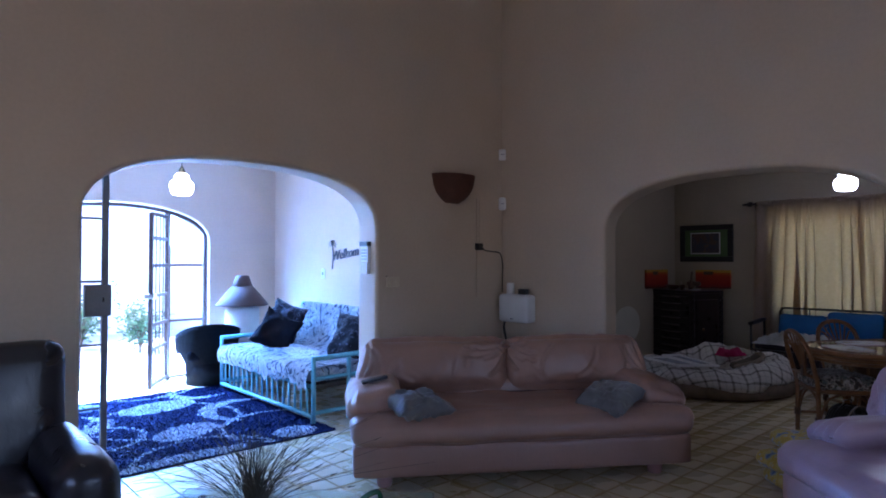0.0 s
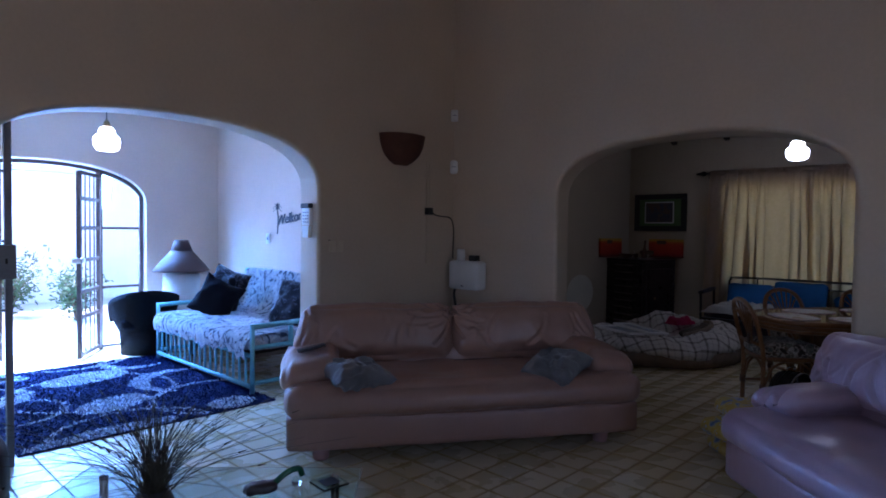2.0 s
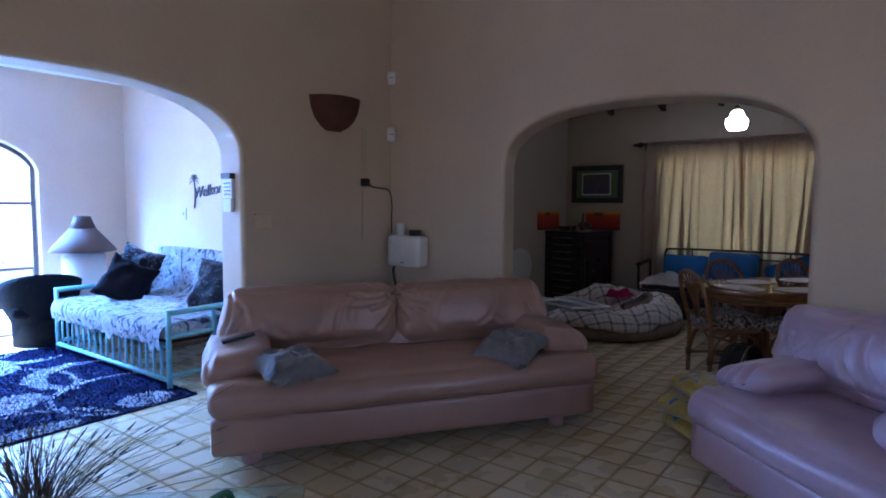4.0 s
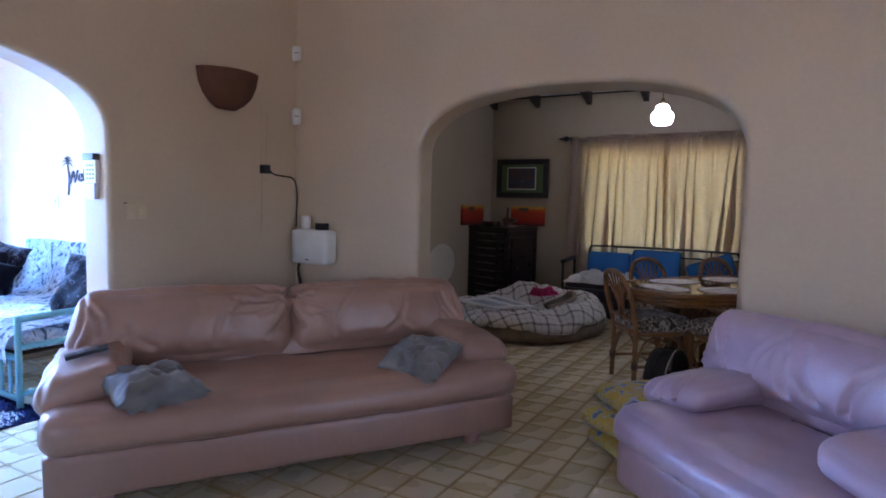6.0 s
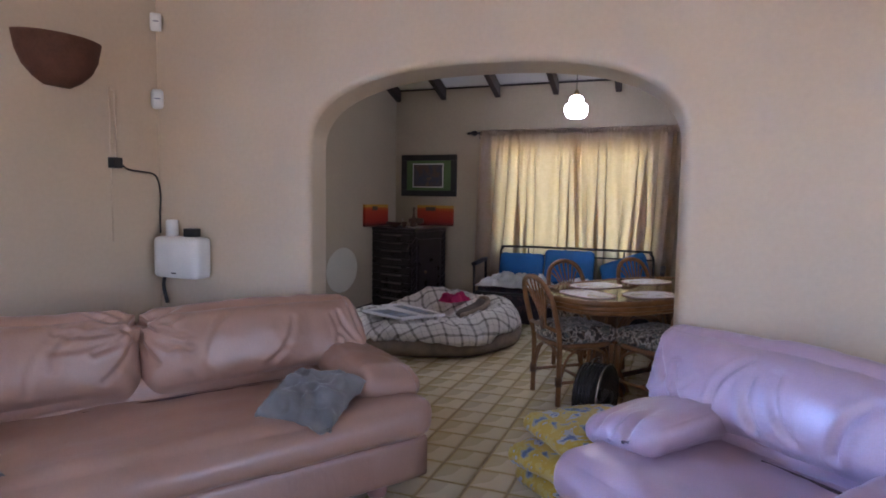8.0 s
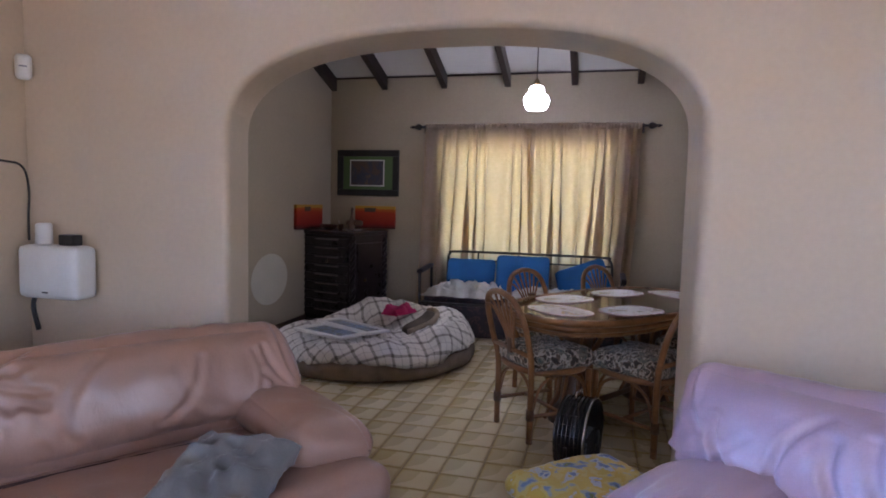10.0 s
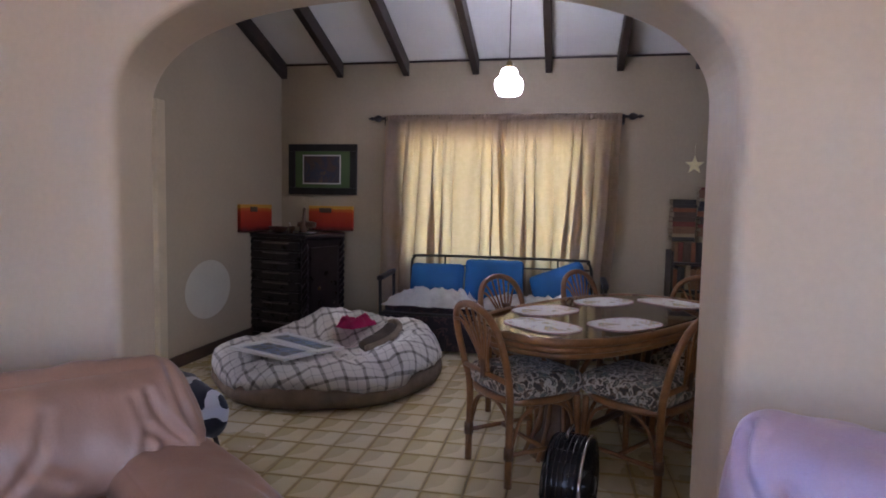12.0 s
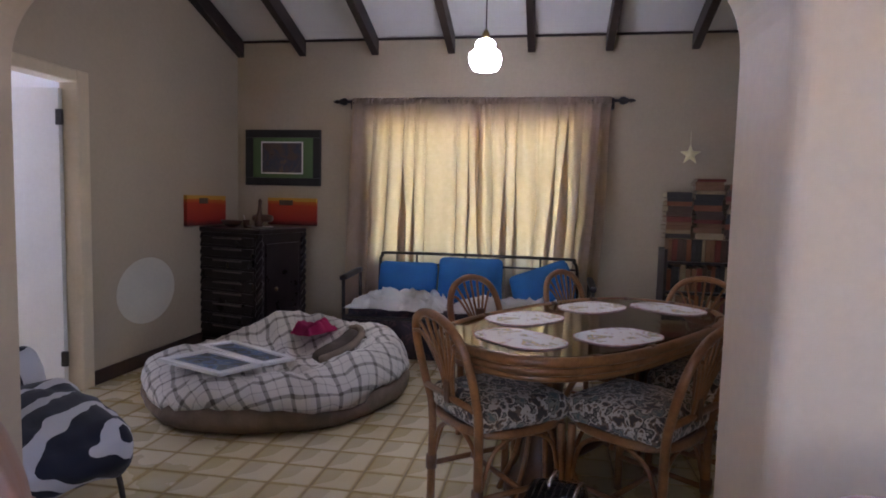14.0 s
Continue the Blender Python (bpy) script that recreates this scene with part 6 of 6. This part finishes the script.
def lobed(rx, ry, prof, seed, n=96, wob=0.08):
    """A stuffed oval from a profile of (share of the radius, height)."""
    bm = bmesh.new()
    rings, flat = [], {}
    run = [prof[-1][0] * rx]                # the cloth's length from the middle outwards
    for (s0, z0), (s1, z1) in zip(prof[::-1], prof[-2::-1]):
        run.append(run[-1] + math.hypot((s1 - s0) * rx, z1 - z0))
    for (s, z), far in zip(prof, run[::-1]):
        ring = []
        for k in range(n):
            a = 2 * math.pi * k / n
            w = 1 + wob * noise.noise(Vector((math.cos(a) * 1.6, math.sin(a) * 1.6, seed))) + 0.02 * noise.noise(Vector((math.cos(a) * 7, math.sin(a) * 7, seed + z)))
            zz = z * (1 + 0.28 * noise.noise(Vector((math.cos(a) * 2.3 + seed, math.sin(a) * 2.3, s * 1.5))) + 0.05 * noise.noise(Vector((math.cos(a) * 9 * s, math.sin(a) * 9 * s, s * 5))))
            ring.append(bm.verts.new((rx * s * w * math.cos(a), ry * s * w * math.sin(a), zz)))
            flat[ring[-1]] = (far * math.cos(a), far * math.sin(a))
        rings.append(ring)
    for A, B in zip(rings, rings[1:]):
        for k in range(n):
            bm.faces.new((A[k], A[(k + 1) % n], B[(k + 1) % n], B[k]))
    bm.faces.new(rings[0])
    bm.faces.new(rings[-1])
    layer = bm.loops.layers.uv.new("UVMap")
    for f in bm.faces:
        for q in f.loops:
            q[layer].uv = flat[q.vert]
    for v in bm.verts:
        if v.co.z > 0.11:
            for cx, cy, up, rad in ((0.58, 0.34, 0.08, 0.26), (0.60, -0.24, 0.10, 0.24), (0.20, -0.62, 0.06, 0.26), (-0.52, 0.04, -0.04, 0.34), (0.10, -0.30, -0.03, 0.22)):
                v.co.z += up * math.exp(-((v.co.x - cx) ** 2 + (v.co.y - cy) ** 2) / rad ** 2)
            ang = math.atan2(v.co.y, v.co.x)
            edge = math.hypot(v.co.x / rx, v.co.y / ry)
            v.co.z += 0.034 * (0.4 - abs(noise.noise(Vector((math.cos(ang) * 9, math.sin(ang) * 9, edge * 1.2))))) * min(1.0, edge * 1.5)
            v.co.z += 0.05 * (noise.noise(v.co * 3.2 + Vector((seed, 0, 0)))) + 0.034 * (0.5 - abs(noise.noise(v.co * 7.0)))
    return bm


part("base", lobed(0.93, 0.85, [(0.88, 0.0), (0.97, 0.012), (1.0, 0.06), (1.0, 0.09), (0.985, 0.115)], 2.0), M_BEDBASE, pb, "brown fleece side panel", True)
part("cover", lobed(0.93, 0.85, [(0.985, 0.113), (0.998, 0.14), (0.99, 0.17), (0.97, 0.205), (0.93, 0.235), (0.88, 0.26), (0.82, 0.275), (0.75, 0.28), (0.68, 0.275), (0.62, 0.26), (0.55, 0.24), (0.47, 0.22), (0.38, 0.20), (0.28, 0.19), (0.15, 0.185), (0.02, 0.185)], 2.0), M_PLAID, pb, "grey plaid cover", True)
part("lining", soft(0.58, 0.17, 0.05, 0.024, (0, 0, 0.01), 0.012, 6, 19, 3.0, m=pose(0.12, -0.38, 0.30, 24, -5, 6)), M_LINING, pb, "dark brown fleece lining", True)
part("lining_rim", tubed(curve_pts([(-0.20, -0.42, 0.29), (-0.08, -0.475, 0.315), (0.12, -0.475, 0.335), (0.32, -0.42, 0.36), (0.43, -0.33, 0.375), (0.40, -0.27, 0.37)], 6), 0.030, 10, r_end=0.022), M_BEDBASE, pb, "rolled brown edge of the opening", True)
for x, y, rz, z, w, h in ((1.90, -0.86, 166, 0.312, 0.48, 0.38), (2.22, -0.91, 159, 0.296, 0.60, 0.28)):
    f = thing("white_picture_frame", pose(x, y, z, 4, -3, rz - 90), "white picture frame lying on the pet bed", "picture frame", "white frames on the pet bed")
    e = 0.045
    for a in ((-w / 2, w / 2, h / 2 - e, h / 2), (-w / 2, w / 2, -h / 2, -h / 2 + e), (-w / 2, -w / 2 + e, -h / 2 + e, h / 2 - e), (w / 2 - e, w / 2, -h / 2 + e, h / 2 - e)):
        part("frame", boxed(a[0], a[1], a[2], a[3], 0, 0.022, 0.004), M_WFRAME, f)
    part("print", boxed(-w / 2 + e, w / 2 - e, -h / 2 + e, h / 2 - e, 0.004, 0.010), M_PRINT, f, "blue beach print")
heap("pink_cloth", pose(2.90, -1.10, 0.31, 0, 0, -25), 0.32, 0.20, 0.10, M_PINKCLOTH, "hot pink cloth bundled on the pet bed", "cloth", 2.0, n=22)

# striped lounge chair just inside the arch
lc = thing("lounge_chair", pose(0.79, -0.66, 0, 0, 0, -28), "low lounge chair with navy and white striped cover", "chair")
part("seat_pad", soft(0.50, 0.74, 0.22, 0.09, (0.02, 0.02, 0.04), 0.03, 5, 15, 31.0, m=pose(0.02, -0.10, 0.30, 6)), M_STRIPE, lc, "navy and white striped pad", True)
part("back_pad", soft(0.46, 0.14, 0.36, 0.06, (0, 0.02, 0.02), 0.02, 5, 13, 33.0, m=pose(-0.04, 0.36, 0.40, -30)), M_STRIPE, lc, "navy and white striped pad", True)
for s in (-1, 1):
    part("leg", tubed(curve_pts([(s * 0.22, -0.40, 0.01), (s * 0.22, -0.34, 0.14), (s * 0.22, -0.20, 0.22), (s * 0.22, 0.10, 0.20), (s * 0.22, 0.30, 0.01)], 5), 0.012, 8), M_IRON, lc, "bent black tube leg", True)
part("cross_bar", tubed([(-0.22, 0, 0.21), (0.22, 0, 0.21)], 0.010, 8), M_IRON, lc)

# ---- floor tiles ----
TS = 0.20
def tile_material(name, joined):
    m = mat(name, (0.5, 0.42, 0.28), 0.28, var=0.1, scale=4, fine=60, bump=0.06)
    L = m.node_tree.links
    uv = node(m, "ShaderNodeUVMap")
    sp = node(m, "ShaderNodeSeparateXYZ")
    L.new(uv.outputs[0], sp.inputs[0])
    es = []
    for ax in ("X", "Y"):
        a = node(m, "ShaderNodeMath")
        a.operation = "SUBTRACT"
        a.inputs[1].default_value = 0.5
        L.new(sp.outputs[ax], a.inputs[0])
        b = node(m, "ShaderNodeMath")
        b.operation = "ABSOLUTE"
        L.new(a.outputs[0], b.inputs[0])
        dbl = node(m, "ShaderNodeMath")
        dbl.operation = "MULTIPLY"
        dbl.inputs[1].default_value = 2.0
        L.new(b.outputs[0], dbl.inputs[0])
        pw = node(m, "ShaderNodeMath")
        pw.operation = "POWER"
        pw.inputs[1].default_value = 13.0
        L.new(dbl.outputs[0], pw.inputs[0])
        es.append(pw.outputs[0])
    mx = node(m, "ShaderNodeMath")
    mx.operation = "ADD"
    L.new(es[0], mx.inputs[0])
    L.new(es[1], mx.inputs[1])
    if joined:
        rnd = node(m, "ShaderNodeNewGeometry").outputs["Random Per Island"]
    else:
        rnd = node(m, "ShaderNodeObjectInfo").outputs["Random"]
    geo = node(m, "ShaderNodeNewGeometry")
    nz = node(m, "ShaderNodeTexNoise", Scale=2.8, Detail=6.0)
    L.new(geo.outputs["Position"], nz.inputs["Vector"])
    ad = node(m, "ShaderNodeMath")
    ad.operation = "MULTIPLY_ADD"
    ad.inputs[1].default_value = 0.85
    L.new(nz.outputs["Fac"], ad.inputs[0])
    L.new(mx.outputs[0], ad.inputs[2])
    r2 = node(m, "ShaderNodeMath")
    r2.operation = "MULTIPLY_ADD"
    r2.inputs[1].default_value = 0.35
    L.new(rnd, r2.inputs[0])
    L.new(ad.outputs[0], r2.inputs[2])
    recolor(m, ramp_of(m, r2.outputs[0], [(0.30, (0.68, 0.61, 0.45)), (0.60, (0.65, 0.56, 0.36)), (0.92, (0.58, 0.47, 0.245)), (1.0, (0.48, 0.36, 0.165))]))
    return m


M_TILE, M_TILES = tile_material("cream_floor_tile", False), tile_material("cream_floor_tiles", True)
G, H0, H1 = 0.0028, -0.0035, 0.0
corner = [(-1, -1), (1, -1), (1, 1), (-1, 1)]


def tile_geometry(cx, cy, tilt):
    o = TS / 2 - G
    low = [(cx + sx * o, cy + sy * o, H0) for sx, sy in corner]
    top = [(cx + sx * (o - 0.003), cy + sy * (o - 0.003), H1 + tilt * sx) for sx, sy in corner]
    return low + top, [(4, 5, 6, 7)] + [(k, (k + 1) % 4, 4 + (k + 1) % 4, 4 + k) for k in range(4)]


def tile_mesh(name, cells, material):
    V, F, U = [], [], []
    for cx, cy, tilt in cells:
        v, f = tile_geometry(cx, cy, tilt)
        n = len(V)
        V += v
        F += [tuple(i + n for i in q) for q in f]
        s = TS
        for q in f:
            U += [((v[i][0] - cx) / s + 0.5, (v[i][1] - cy) / s + 0.5) for i in q]
    me = bpy.data.meshes.new(name)
    me.from_pydata(V, [], F)
    uvl = me.uv_layers.new(name="UVMap")
    uvl.data.foreach_set("uv", [c for p in U for c in p])
    me.materials.append(material)
    return me


random.seed(17)
floor_ob = bpy.data.objects["floor"]
single = tile_mesh("tile", [(0, 0, 0)], M_TILE)
rest = []
near = 0
X0, Y0 = -0.04 + 0.10, 0.02 + 0.10
for i in range(-36, 23):
    for j in range(-36, 20):
        cx, cy = X0 + i * TS, Y0 + j * TS
        if cx < LX0 + 0.1 or cx > DX - 0.05 or cy < LY0 + 0.1 or cy > EY + 0.1:
            continue
        if cx > W_T and cy > DY + 0.1 and not (0.6 < cx < 2.6 and cy < 1.8):
            continue
        if cx > EX and cx < W_T and cy > 0.1:
            continue
        if -1.0 < cx < 2.9 and -2.75 < cy < -1.2 and near < 300:
            near += 1
            o = new("tile", single)
            o.parent = floor_ob
            o.location = (cx, cy, random.uniform(-0.0006, 0.0004))
        else:
            rest.append((cx, cy, random.uniform(-0.0004, 0.0004)))
o = new("floor_tiles", tile_mesh("floor_tiles", rest, M_TILES))
o.parent = floor_ob
tagged(o, "cream glazed floor tiles with brown stained joints", kind="stuff")
